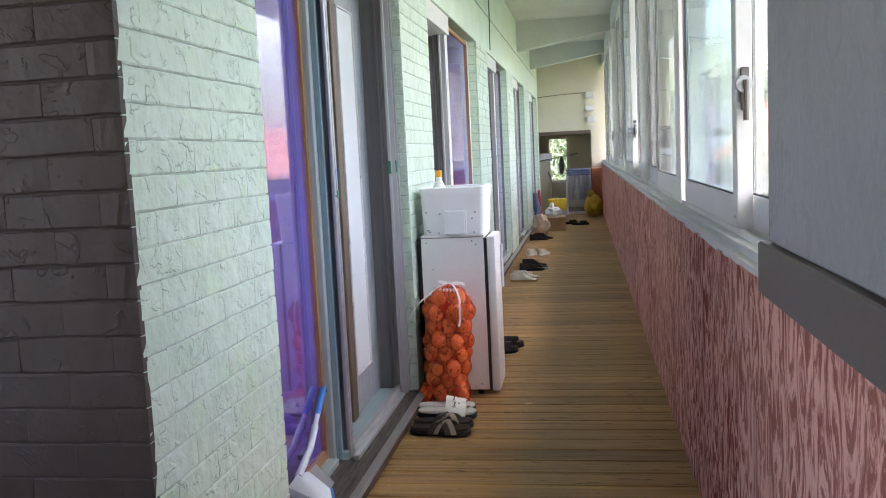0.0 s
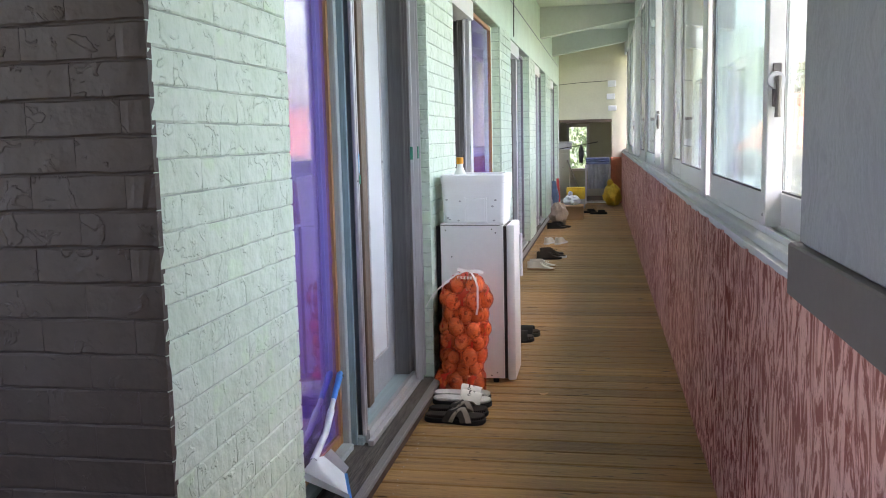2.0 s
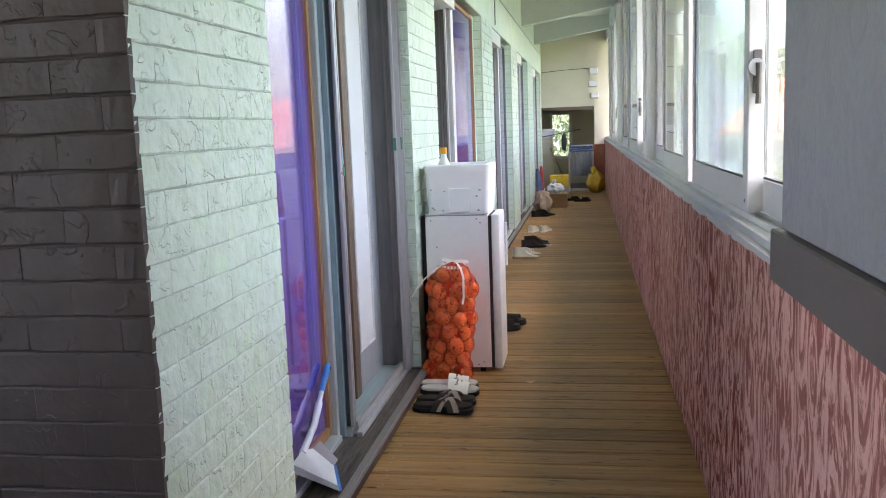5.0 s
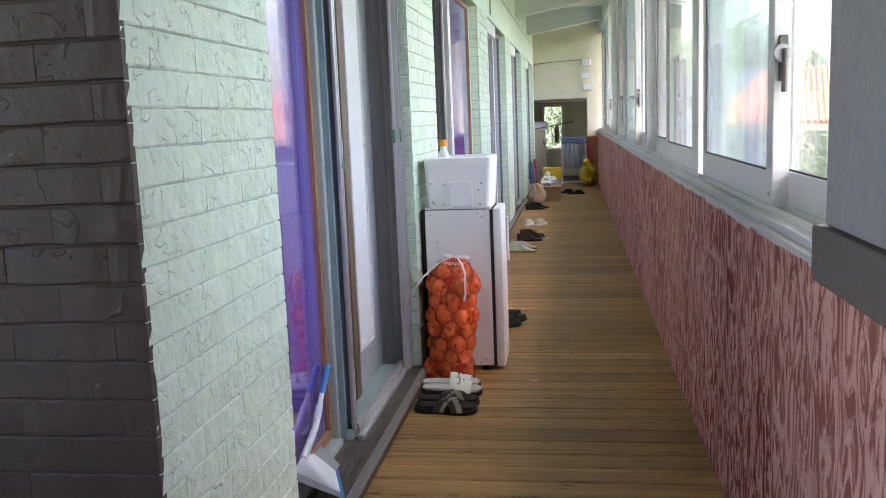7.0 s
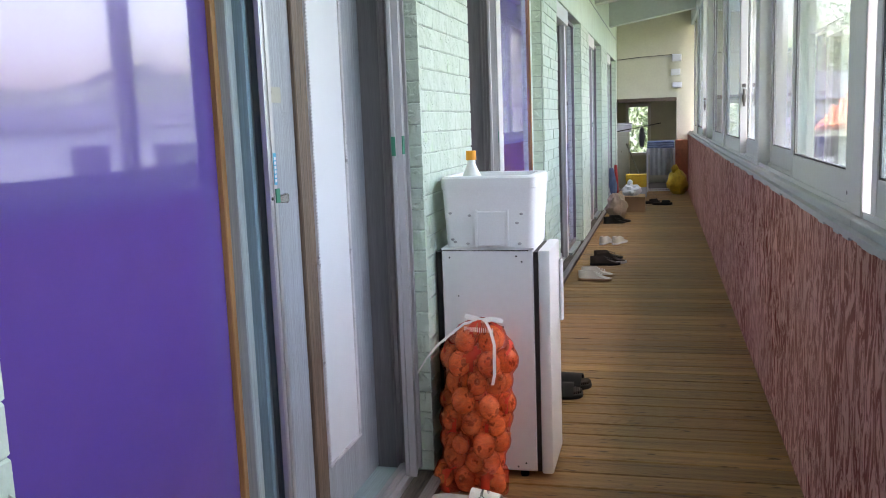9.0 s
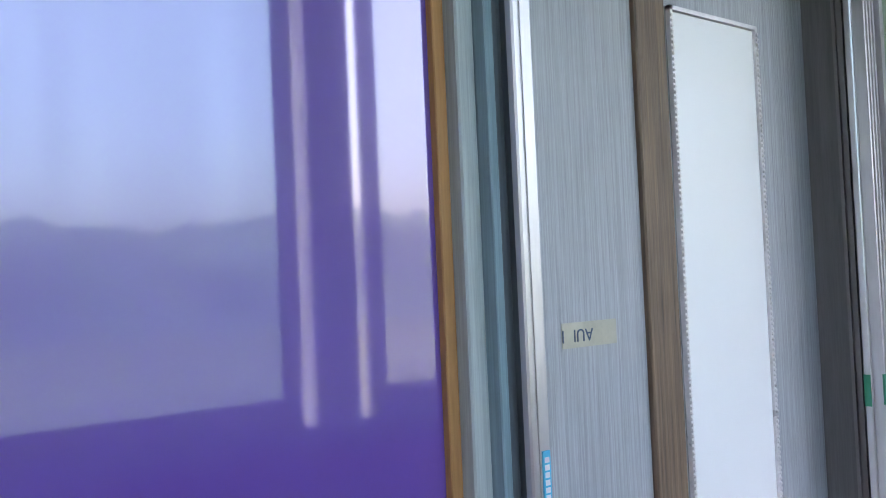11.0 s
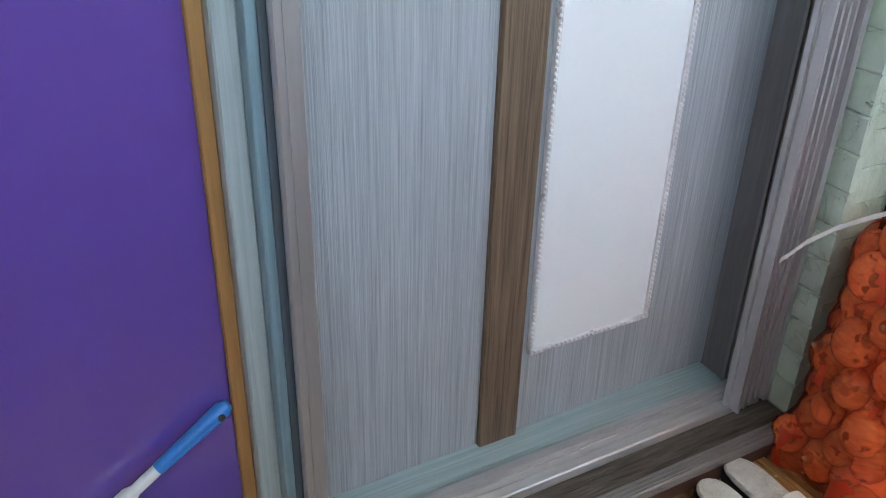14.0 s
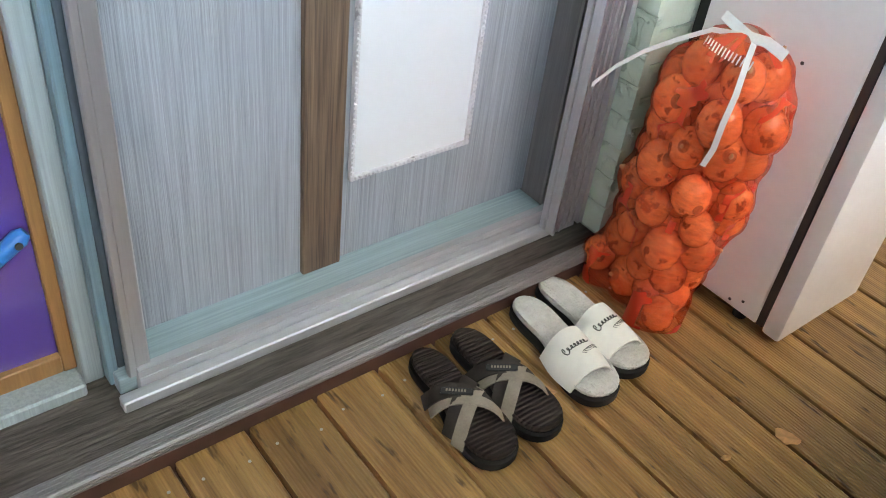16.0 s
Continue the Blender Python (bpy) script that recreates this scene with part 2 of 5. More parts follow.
M_SILLW = mat("weathered_dark_wood", (0.17, 0.145, 0.125), 0.8, 0.35, 6.0, 1.0, 22.0, stretch=(9, 0.8, 9), alt=(0.035, 0.028, 0.024), dist=0.014, spec=0.3)
M_KICK = mat("red_brown_base_board", (0.075, 0.035, 0.024), 0.6, 0.2, 5.0, 0.3, 30.0)
M_FROST = mat("milky_glass", (0.72, 0.74, 0.77), 0.3, 0.004, 2.0, 0.0, 30.0)
M_TRACK = mat("dull_aluminium", (0.50, 0.51, 0.53), 0.48, 0.1, 6.0, 0.03, 40.0, metal=0.5, stretch=(6, 0.4, 6))
M_BEAD = mat("silver_bead_trim", (0.66, 0.65, 0.67), 0.3, 0.1, 20.0, 0.1, 80.0, metal=0.25)
M_DSTEEL = mat("dark_worn_nickel", (0.16, 0.15, 0.14), 0.35, 0.15, 20.0, 0.1, 80.0, metal=0.8)
M_STEEL = mat("satin_steel", (0.62, 0.60, 0.57), 0.22, 0.06, 8.0, 0.03, 80.0, metal=1.0)
M_WHITE = mat("white_enamel", (0.82, 0.815, 0.81), 0.4, 0.03, 2.0, 0.05, 40.0)
M_FOAM = mat("white_styrofoam", (0.84, 0.85, 0.86), 0.7, 0.04, 4.0, 0.3, 160.0)
M_SMUDGE = mat("grey_smudge", (0.45, 0.45, 0.46), 0.8, 0.2, 20.0, 0.0, 80.0)
M_BLACK = mat("black_rubber", (0.012, 0.0115, 0.0115), 0.65, 0.2, 12.0, 0.3, 60.0, spec=0.3)
M_GASKET = mat("dark_brown_gasket", (0.035, 0.025, 0.022), 0.6, 0.15, 12.0, 0.1, 60.0)
M_SOLE = mat("dark_brown_foam", (0.030, 0.021, 0.018), 0.75, 0.2, 20.0, 0.4, 120.0, spec=0.3)
wave_bump(M_SOLE, 32, "X", 1.0, 1.6)
M_STRAP = mat("taupe_webbing", (0.29, 0.245, 0.195), 0.85, 0.15, 30.0, 0.6, 260.0)
M_DSTRAP = mat("dark_taupe_strap", (0.050, 0.040, 0.034), 0.8, 0.15, 30.0, 0.5, 200.0, spec=0.3)
M_WSLIP = mat("white_slipper_rubber", (0.80, 0.79, 0.74), 0.5, 0.06, 8.0, 0.2, 60.0)
M_WFOOT = mat("pale_grey_footbed", (0.58, 0.58, 0.56), 0.6, 0.10, 60.0, 1.0, 150.0, dist=0.010)
M_ONION = mat("onion_skin", (0.86, 0.50, 0.24), 0.22, 0.2, 18.0, 0.4, 70.0, alt=(0.62, 0.23, 0.10), rnd=0.22, coat=0.7, stretch=(1, 1, 0.4))
knots(M_ONION, (0.24, 0.09, 0.04), (1, 1, 0.7), 40.0, 0.58)


def dimples(m, scale, dist):
    """Rows of small round dimples, as moulded into a rubber footbed."""
    n, l = m.node_tree.nodes, m.node_tree.links
    b = n["Principled BSDF"]
    tc, vo, bp = n.new("ShaderNodeTexCoord"), n.new("ShaderNodeTexVoronoi"), n.new("ShaderNodeBump")
    vo.inputs["Scale"].default_value, vo.inputs["Randomness"].default_value = scale, 0.25
    l.new(tc.outputs["Object"], vo.inputs["Vector"])
    bp.inputs["Strength"].default_value, bp.inputs["Distance"].default_value = 1.0, dist
    l.new(vo.outputs["Distance"], bp.inputs["Height"])
    old = b.inputs["Normal"].links
    if old:
        l.new(old[0].from_socket, bp.inputs["Normal"])
    l.new(bp.outputs[0], b.inputs["Normal"])


dimples(M_WFOOT, 150.0, 0.0022)
M_ONIONEND = mat("onion_root_end", (0.44, 0.23, 0.11), 0.8, 0.3, 40.0, 0.5, 150.0)
M_PEEL = mat("dry_onion_skin", (0.62, 0.33, 0.15), 0.45, 0.25, 40.0, 0.3, 120.0)
M_RIBBON = mat("white_woven_ribbon", (0.74, 0.74, 0.72), 0.6, 0.06, 30.0, 0.4, 220.0)
M_BLUE = mat("blue_plastic", (0.015, 0.21, 0.62), 0.35, 0.05, 5.0, 0.02, 40.0)
M_WPLAS = mat("white_plastic", (0.70, 0.72, 0.76), 0.4, 0.05, 5.0, 0.02, 40.0)
M_TAPE = mat("yellowed_tape", (0.44, 0.43, 0.35), 0.35, 0.12, 20.0, 0.1, 90.0)
M_INK = mat("dark_blue_ink", (0.035, 0.07, 0.13), 0.6, 0.1, 20.0, 0.0, 90.0)
M_PRINT = mat("black_print", (0.03, 0.03, 0.03), 0.6, 0.1, 20.0, 0.0, 90.0)
M_TAG = mat("black_rubber_tag", (0.014, 0.013, 0.013), 0.45, 0.1, 30.0, 0.0, 90.0)
M_CYAN = mat("cyan_sticker", (0.03, 0.42, 0.66), 0.45, 0.05, 20.0, 0.0, 90.0)
M_GTAPE = mat("green_tape", (0.012, 0.22, 0.13), 0.5, 0.1, 20.0, 0.1, 90.0)
M_ORANGE = mat("orange_cap", (0.80, 0.33, 0.02), 0.4, 0.05, 10.0, 0.0, 40.0)
M_BOTTLE = mat("milky_plastic_bottle", (0.74, 0.77, 0.74), 0.3, 0.04, 8.0, 0.02, 40.0)
M_RED = mat("red_plastic", (0.55, 0.035, 0.03), 0.4, 0.1, 8.0, 0.02, 40.0)
M_YELLOW = mat("yellow_plastic_sack", (0.62, 0.42, 0.03), 0.5, 0.2, 8.0, 0.3, 30.0)
M_CARD = mat("brown_cardboard", (0.42, 0.26, 0.14), 0.8, 0.12, 6.0, 0.2, 60.0)
M_CLOTH = mat("denim_blue_cloth", (0.10, 0.14, 0.24), 0.85, 0.25, 8.0, 0.6, 120.0)
M_GCLOTH = mat("pale_grey_cloth", (0.42, 0.47, 0.52), 0.85, 0.15, 8.0, 0.6, 120.0)
M_DCLOTH = mat("black_cloth", (0.02, 0.02, 0.022), 0.9, 0.2, 8.0, 0.5, 120.0)
M_BEIGE = mat("beige_paper_sack", (0.45, 0.35, 0.25), 0.8, 0.25, 9.0, 0.5, 60.0)
M_SHOEG = mat("taupe_shoe_leather", (0.30, 0.27, 0.22), 0.6, 0.15, 12.0, 0.3, 80.0)
M_SHOEW = mat("off_white_shoe_leather", (0.62, 0.60, 0.55), 0.55, 0.12, 12.0, 0.3, 80.0)
M_GUM = mat("gum_rubber", (0.34, 0.20, 0.10), 0.6, 0.1, 12.0, 0.2, 80.0)
M_SALMON = mat("orange_painted_wall", (0.62, 0.22, 0.13), 0.7, 0.2, 5.0, 0.5, 30.0)
M_ROOMW = mat("olive_grey_wall", (0.52, 0.52, 0.43), 0.7, 0.08, 3.0, 0.2, 30.0)
M_BROWNW = mat("dark_brown_lintel", (0.10, 0.07, 0.05), 0.6, 0.2, 5.0, 0.2, 30.0)
M_TILE = mat("orange_roof_tile", (0.55, 0.24, 0.14), 0.6, 0.22, 4.0, 0.4, 30.0, rnd=0.12)
M_HOUSE = mat("grey_house_wall", (0.42, 0.44, 0.46), 0.8, 0.12, 1.5, 0.3, 20.0)
M_LEAVES = mat("tree_leaves", (0.13, 0.20, 0.065), 0.6, 0.35, 3.0, 0.0, 30.0)
M_BARK = mat("tree_bark", (0.14, 0.10, 0.07), 0.85, 0.3, 8.0, 0.8, 40.0)
# woods made paler, with the distance haze put into their colour
M_HILL = mat("hazy_wooded_hill", (0.15, 0.19, 0.15), 0.9, 0.4, 0.08, 0.6, 0.5)
M_GROUND = mat("bare_ground", (0.11, 0.125, 0.065), 0.9, 0.35, 0.4, 0.4, 8.0)
M_CONC = mat("grey_concrete", (0.40, 0.40, 0.39), 0.85, 0.15, 3.0, 0.4, 40.0)
M_CABLE = mat("dark_cable", (0.05, 0.05, 0.05), 0.6, 0.1, 10.0, 0.0, 40.0)


# ---------------------------------------------------------------- mesh helpers
def box(bm, x0, x1, y0, y1, z0, z1, bev=0.0, seg=1):
    g = bmesh.ops.create_cube(bm, size=1.0, matrix=Matrix.Translation(((x0 + x1) / 2, (y0 + y1) / 2, (z0 + z1) / 2)) @ Matrix.Diagonal((x1 - x0, y1 - y0, z1 - z0, 1)))
    if bev:
        es = list({e for v in g["verts"] for e in v.link_edges})
        bmesh.ops.bevel(bm, geom=es, offset=bev, segments=seg, affect="EDGES", profile=0.5)
    return bm


def newbm(*a, **k):
    bm = bmesh.new()
    if a:
        box(bm, *a, **k)
    return bm


def cyl(bm, p0, p1, r0, r1=None, n=16, caps=True):
    p0, p1 = Vector(p0), Vector(p1)
    d = p1 - p0
    q = d.to_track_quat("Z", "Y").to_matrix().to_4x4()
    bmesh.ops.create_cone(bm, cap_ends=caps, segments=n, radius1=r0, radius2=r0 if r1 is None else r1, depth=d.length, matrix=Matrix.Translation((p0 + p1) / 2) @ q)
    return bm


def ball(bm, c, r, sx=1, sy=1, sz=1, u=16, v=10):
    bmesh.ops.create_uvsphere(bm, u_segments=u, v_segments=v, radius=r, matrix=Matrix.Translation(c) @ Matrix.Diagonal((sx, sy, sz, 1)))
    return bm


def tube(bm, pts, r, n=8):
    """A round rod along a polyline."""
    pts = [Vector(p) for p in pts]
    rings = []
    for i, p in enumerate(pts):
        d = (pts[min(i + 1, len(pts) - 1)] - pts[max(i - 1, 0)]).normalized()
        q = d.to_track_quat("Z", "Y").to_matrix()
        rr = r[i] if isinstance(r, (list, tuple)) else r
        rings.append([bm.verts.new(p + q @ Vector((rr * math.cos(a * math.tau / n), rr * math.sin(a * math.tau / n), 0))) for a in range(n)])
    for a, b in zip(rings, rings[1:]):
        for i in range(n):
            bm.faces.new((a[i], a[(i + 1) % n], b[(i + 1) % n], b[i]))
    bm.faces.new(list(reversed(rings[0])))
    bm.faces.new(rings[-1])
    return bm


def ribbon(bm, pts, side, w, th):
    """A flat band of width w along side, following pts, th thick."""
    pts = [Vector(p) for p in pts]
    rows = []
    for i, p in enumerate(pts):
        d = (pts[min(i + 1, len(pts) - 1)] - pts[max(i - 1, 0)]).normalized()
        s = Vector(side[i] if isinstance(side, list) else side).normalized()
        nrm = d.cross(s).normalized()
        rows.append([bm.verts.new(p + s * a * w / 2 + nrm * b * th / 2) for a, b in ((-1, -1), (1, -1), (1, 1), (-1, 1))])
    for a, b in zip(rows, rows[1:]):
        for i in range(4):
            bm.faces.new((a[i], a[(i + 1) % 4], b[(i + 1) % 4], b[i]))
    bm.faces.new(list(reversed(rows[0])))
    bm.faces.new(rows[-1])
    return bm


def mesh_of(name, bm, material, smooth=None):
    bmesh.ops.recalc_face_normals(bm, faces=bm.faces[:])
    me = bpy.data.meshes.new(name)
    bm.to_mesh(me)
    bm.free()
    for m in material if isinstance(material, (list, tuple)) else (material,):
        me.materials.append(m)
    if smooth is not None:
        me.polygons.foreach_set("use_smooth", [True] * len(me.polygons))
        me.set_sharp_from_angle(angle=radians(smooth))
    return me


def part(name, bm, material, parent=None, label="", smooth=35):
    ob = new(name, mesh_of(name, bm, material, smooth))
    ob.parent = parent
    if label:
        ob["label"] = label
    return ob


def thing(name, label, category, group="", kind="", at=None):
    ob = new(name)
    ob.empty_display_size = 0.1
    if at is not None:
        ob.matrix_basis = at
    return tagged(ob, label, category, group, kind)


def put(ob, m):
    ob.matrix_basis = m
    return ob


def text(name, body, size, material, m, parent, extrude=0.0004):
    cu = bpy.data.curves.new(name, "FONT")
    cu.body, cu.size, cu.extrude, cu.align_x, cu.align_y = body, size, extrude, "CENTER", "CENTER"
    tmp = bpy.data.objects.new(name, cu)
    scene.collection.objects.link(tmp)
    dg = bpy.context.evaluated_depsgraph_get()
    me = bpy.data.meshes.new_from_object(tmp.evaluated_get(dg))
    bpy.data.objects.remove(tmp)
    me.materials.clear()
    me.materials.append(material)
    ob = new(name, me)
    ob.parent, ob.matrix_basis = parent, m
    return ob


# ---------------------------------------------------------------- large structure
FAR = Matrix.Translation((0, 4.23, 0)) @ Matrix.Rotation(radians(-0.4), 4, "Z") @ Matrix.Translation((0, -4.23, 0))
TOP = 2.29
END = 17.3
OPEN = [(5.06, 7.48), (8.37, 10.45), (11.39, 13.40), (14.66, 16.90)]

# deck bearer under the boards, then ground far below
floor = tagged(part("floor", newbm(-2.2, 1.40, -2.4, END + 2.6, -0.25, -0.028), M_KICK), "dark timber bearer under a boarded walkway", "floor", kind="structure")
ground = tagged(part("ground", newbm(-400, 400, -400, 400, -3.6, -3.2), M_GROUND), "bare trodden earth around the building", "ground", kind="structure")


def wall_piece(bm, y0, y1, z0, z1, x0=-0.25, x1=-0.0065):
    box(bm, x0, x1, y0, y1, z0, z1)


bm = newbm()
wall_piece(bm, 1.61, 2.14, 0, 3.13)
box(bm, -0.25, -0.0065, 1.352, 1.61, 0, 3.13)
box(bm, -0.0035, -0.0025, 1.346, 1.352, 0, 3.13)
wall_piece(bm, 2.14, 4.23, TOP, 3.13)
wall_west_near = tagged(part("wall_1", bm, M_JOINT), "mint-green painted brick wall with rough joints", "wall", kind="structure")
bm = newbm()
edges = [4.235] + [v for o in OPEN for v in o] + [END + 0.05]
for a, b in zip(edges[0::2], edges[1::2]):
    wall_piece(bm, a, b, 0, 3.13)
for a, b in OPEN:
    wall_piece(bm, a, b, TOP, 3.13)
wall_west_far = tagged(put(part("wall_2", bm, M_JOINT), FAR), "mint-green painted brick wall with deep openings", "wall", kind="structure")
# smooth plaster skin above the openings
bm = newbm()
box(bm, -0.006, 0.002, 1.36, 4.23, TOP + 0.003, 3.128)
plaster_near = tagged(part("wall_3", bm, M_MINT), "mint-green plaster band above the doors", "wall", kind="structure")
bm = newbm()
box(bm, -0.006, 0.002, 4.24, END, TOP + 0.003, 3.128)
plaster_far = tagged(put(part("wall_4", bm, M_MINT), FAR), "mint-green plaster band above the doors", "wall", kind="structure")
wall_dark = tagged(part("wall_5", newbm(-2.2, -0.256, 1.352, 1.6, -0.02, 3.13), M_DARKJ), "dark brown painted brick wall", "wall", kind="structure")
# added, unseen walls close off behind and beside the start; side gap admits daylight
bm = newbm(-2.3, -2.2, -2.5, 1.6, -0.02, 1.1)
box(bm, -2.3, -2.2, -2.5, 1.6, 2.5, 3.13)
tagged(part("wall_6", bm, M_GREY), "added unseen grey plaster parapet with a gap for daylight", "wall", kind="structure")
bm = newbm(-2.3, 1.6, -2.6, -2.4, -0.02, 3.13)
tagged(part("wall_7", bm, M_GREY), "added unseen plain grey plaster wall", "wall", kind="structure")
# pink parapet under the windows
bm = newbm(1.31, 1.50, -2.4, END, -0.02, 1.015)
parapet = tagged(part("wall_8", bm, M_PINK), "pink swirled plaster parapet under the windows", "wall", kind="structure")
# grey pier with its brown band
tagged(part("wall_9", newbm(1.285, 1.50, -2.4, 1.60, 1.108, 3.13, bev=0.006), M_GREY), "grey trowelled plaster pier", "wall", kind="structure")
tagged(part("trim", newbm(1.272, 1.50, -2.4, 1.645, 0.994, 1.106, bev=0.004), M_BAND), "brown painted band along a grey pier", "trim", kind="structure")
bm = newbm(-0.2558, -0.004, 1.345, 1.3515, -0.02, 3.13)
box(bm, -2.2, -0.2562, 1.345, 1.3515, -0.02, 3.13)
tagged(part("wall_18", bm, M_DARKJ), "dark brown painted render on a wall end", "wall", kind="structure")
# the slab overhangs both sides: an added, unseen eave that blocks the sun
ceiling = tagged(part("ceiling", newbm(-4.2, 2.55, -2.6, END + 2.7, 3.132, 3.25), M_CEIL), "white painted ceiling with sloping beams and an added overhang against the sun", "ceiling", kind="structure")
for y in (7.55, 12.3, 15.2):
    bm = bmesh.new()
    prof = [(0.0, 3.131), (0.0, 2.70), (1.42, 2.93), (1.42, 3.131)]
    vs = [[bm.verts.new((x, yy, z)) for x, z in prof] for yy in (y, y + 0.22)]
    bm.faces.new(vs[0])
    bm.faces.new(list(reversed(vs[1])))
    for k in range(4):
        bm.faces.new((vs[0][k], vs[0][(k + 1) % 4], vs[1][(k + 1) % 4], vs[1][k]))
    tagged(part("beam", bm, M_CEIL), "white painted tapering ceiling beam", "beam", kind="structure")
# header above the windows
tagged(part("wall_10", newbm(1.36, 1.50, 1.60, END, 2.86, 3.131), M_CEIL), "white header above the windows", "wall", kind="structure")
# end wall with a low wide opening
bm = newbm()
box(bm, -0.25, 1.12, END, END + 0.15, 1.64, 3.131)
box(bm, 1.12, 1.50, END, END + 0.15, 0.9, 3.131)
tagged(part("wall_11", bm, M_CREAM), "cream painted end wall above an opening", "wall", kind="structure")
tagged(part("wall_12", newbm(1.10, 1.31, END - 0.10, END + 0.15, -0.02, 0.90, bev=0.01), M_SALMON), "orange painted low pier at the opening", "wall", kind="structure")
tagged(part("lintel", newbm(0.06, 1.12, END - 0.02, END + 0.12, 1.585, 1.645), M_BROWNW), "dark brown timber lintel", "lintel", kind="structure")
tagged(part("wall_13", newbm(-0.8, 0.16, END + 2.3, END + 2.45, -0.02, 3.13), M_ROOMW), "olive grey back wall", "wall", kind="structure")
bm = newbm()
box(bm, 0.16, 0.66, END + 2.3, END + 2.45, -0.02, 0.54)
box(bm, 0.16, 0.66, END + 2.3, END + 2.45, 1.58, 3.13)
box(bm, 0.66, 1.9, END + 2.3, END + 2.45, -0.02, 3.13)
tagged(part("wall_14", bm, M_ROOMW), "olive grey back wall around a small window", "wall", kind="structure")
tagged(part("wall_15", newbm(-0.9, -0.8, END + 0.1, END + 2.45, -0.02, 3.13), M_ROOMW), "olive grey side wall", "wall", kind="structure")
tagged(part("wall_16", newbm(1.6, 1.75, END, END + 2.45, -0.02, 3.13), M_ROOMW), "olive grey side wall", "wall", kind="structure")
tagged(part("wall_17", newbm(-0.9, -0.26, 1.6, END + 0.15, 0.0, 3.13), M_JAMB), "dark wall closing the rooms behind the doors", "wall", kind="structure")


# ---------------------------------------------------------------- windows along the parapet
def sash(parent, x, y0, y1, z0, z1, handle=None):
    """One sliding sash: four rails and a pane."""
    s = new("sash")
    s.parent = parent
    w, d = 0.062, 0.030
    part("stile", newbm(x, x + d, y0, y0 + w, z0, z1, bev=0.003), M_PVC, s)
    plug = newbm()
    cyl(plug, (x - 0.0006, y0 + w * 0.5, z0 + 0.035), (x + 0.002, y0 + w * 0.5, z0 + 0.035), 0.006, n=10)
    part("drain_plug", plug, M_CABLE, s, "small dark plug")
    part("stile", newbm(x, x + d, y1 - w, y1, z0, z1, bev=0.003), M_PVC, s)
    part("rail", newbm(x + 0.001, x + d - 0.001, y0 + w, y1 - w, z0, z0 + 0.10, bev=0.003), M_PVC, s)
    part("rail", newbm(x + 0.001, x + d - 0.001, y0 + w, y1 - w, z1 - 0.07, z1, bev=0.003), M_PVC, s)
    gk = newbm()
    for a in (y0 + w, y1 - w - 0.006):
        box(gk, x + 0.004, x + 0.009, a, a + 0.006, z0 + 0.10, z1 - 0.07)
    box(gk, x + 0.004, x + 0.009, y0 + w, y1 - w, z0 + 0.10, z0 + 0.106)
    part("gasket", gk, M_CABLE, s)
    p = part("pane", newbm(x + 0.010, x + 0.015, y0 + w, y1 - w, z0 + 0.10, z1 - 0.07), M_GLASS if handle is None else M_FILM, s)
    p.visible_shadow = False
    if handle is not None:
        zh = 1.484
        part("meeting_stile", newbm(x, x + 0.046, y0 - 0.012, y0 - 0.0005, z0, z1, bev=0.002), M_PVC, s, "broad white face of the meeting stile")
        xh, yf = x + 0.024, y0 - 0.0125
        hb = newbm(xh - 0.013, xh + 0.013, yf - 0.010, yf, zh - 0.075, zh + 0.05, bev=0.003)
        part("lock_plate", hb, M_DSTEEL, s, "dark lock plate")
        hb = newbm()
        cyl(hb, (xh - 0.004, yf - 0.024, zh), (xh - 0.004, yf - 0.011, zh), 0.024, 0.026, 20)
        part("handle", hb, M_SILLP, s, "worn pale crescent lock")
        hb = newbm()
        tube(hb, [(xh, yf - 0.028, zh + 0.012), (xh, yf - 0.028, zh - 0.03), (xh, yf - 0.024, zh - 0.105)], [0.009, 0.007, 0.009])
        part("lever", hb, M_DSTEEL, s, "dark lock lever")


ZB, ZT = 1.045, 2.86
POSTS = [1.22, 3.86, 6.42, 9.10, 11.75, 14.40, 17.20]
for i, (a, b) in enumerate(zip(POSTS, POSTS[1:])):
    w = thing("window_%d" % (i + 1), "white plastic sliding window with two sashes", "window", kind="structure")
    part("window_frame", newbm(1.345, 1.465, a - 0.085, a + 0.085, ZB, ZT, bev=0.004), M_PVC, w)
    part("window_sill", newbm(1.322, 1.49, a - 0.085, b - 0.085, 1.016, ZB, bev=0.004), M_SILLP, w)
    track = newbm()
    for xx in (1.352, 1.398, 1.444):
        box(track, xx, xx + 0.006, a + 0.085, b - 0.085, ZB, ZB + 0.018)
    part("track", track, M_PVC, w)
    mid = (a + b) / 2
    if i % 2 == 0:
        sash(w, 1.360, mid - 0.122, b - (0.13 if i == 0 else 0.09), ZB + 0.012, ZT - 0.01, handle=mid - 0.090)
        sash(w, 1.408, a + 0.09, mid - 0.02, ZB + 0.012, ZT - 0.01)
    else:
        sash(w, 1.360, a + 0.14, mid + 0.06, ZB + 0.012, ZT - 0.01)
        sash(w, 1.408, mid - 0.02, b - 0.09, ZB + 0.012, ZT - 0.01)
# rough plaster lip under the sill
bm = bmesh.new()
ya = 1.66
while ya < END - 0.2:
    dy = random.uniform(0.05, 0.12)
    h = random.uniform(0.004, 0.018)
    box(bm, 1.300, 1.324, ya, ya + dy + 0.002, 1.012 - h, 1.020)
    ya += dy
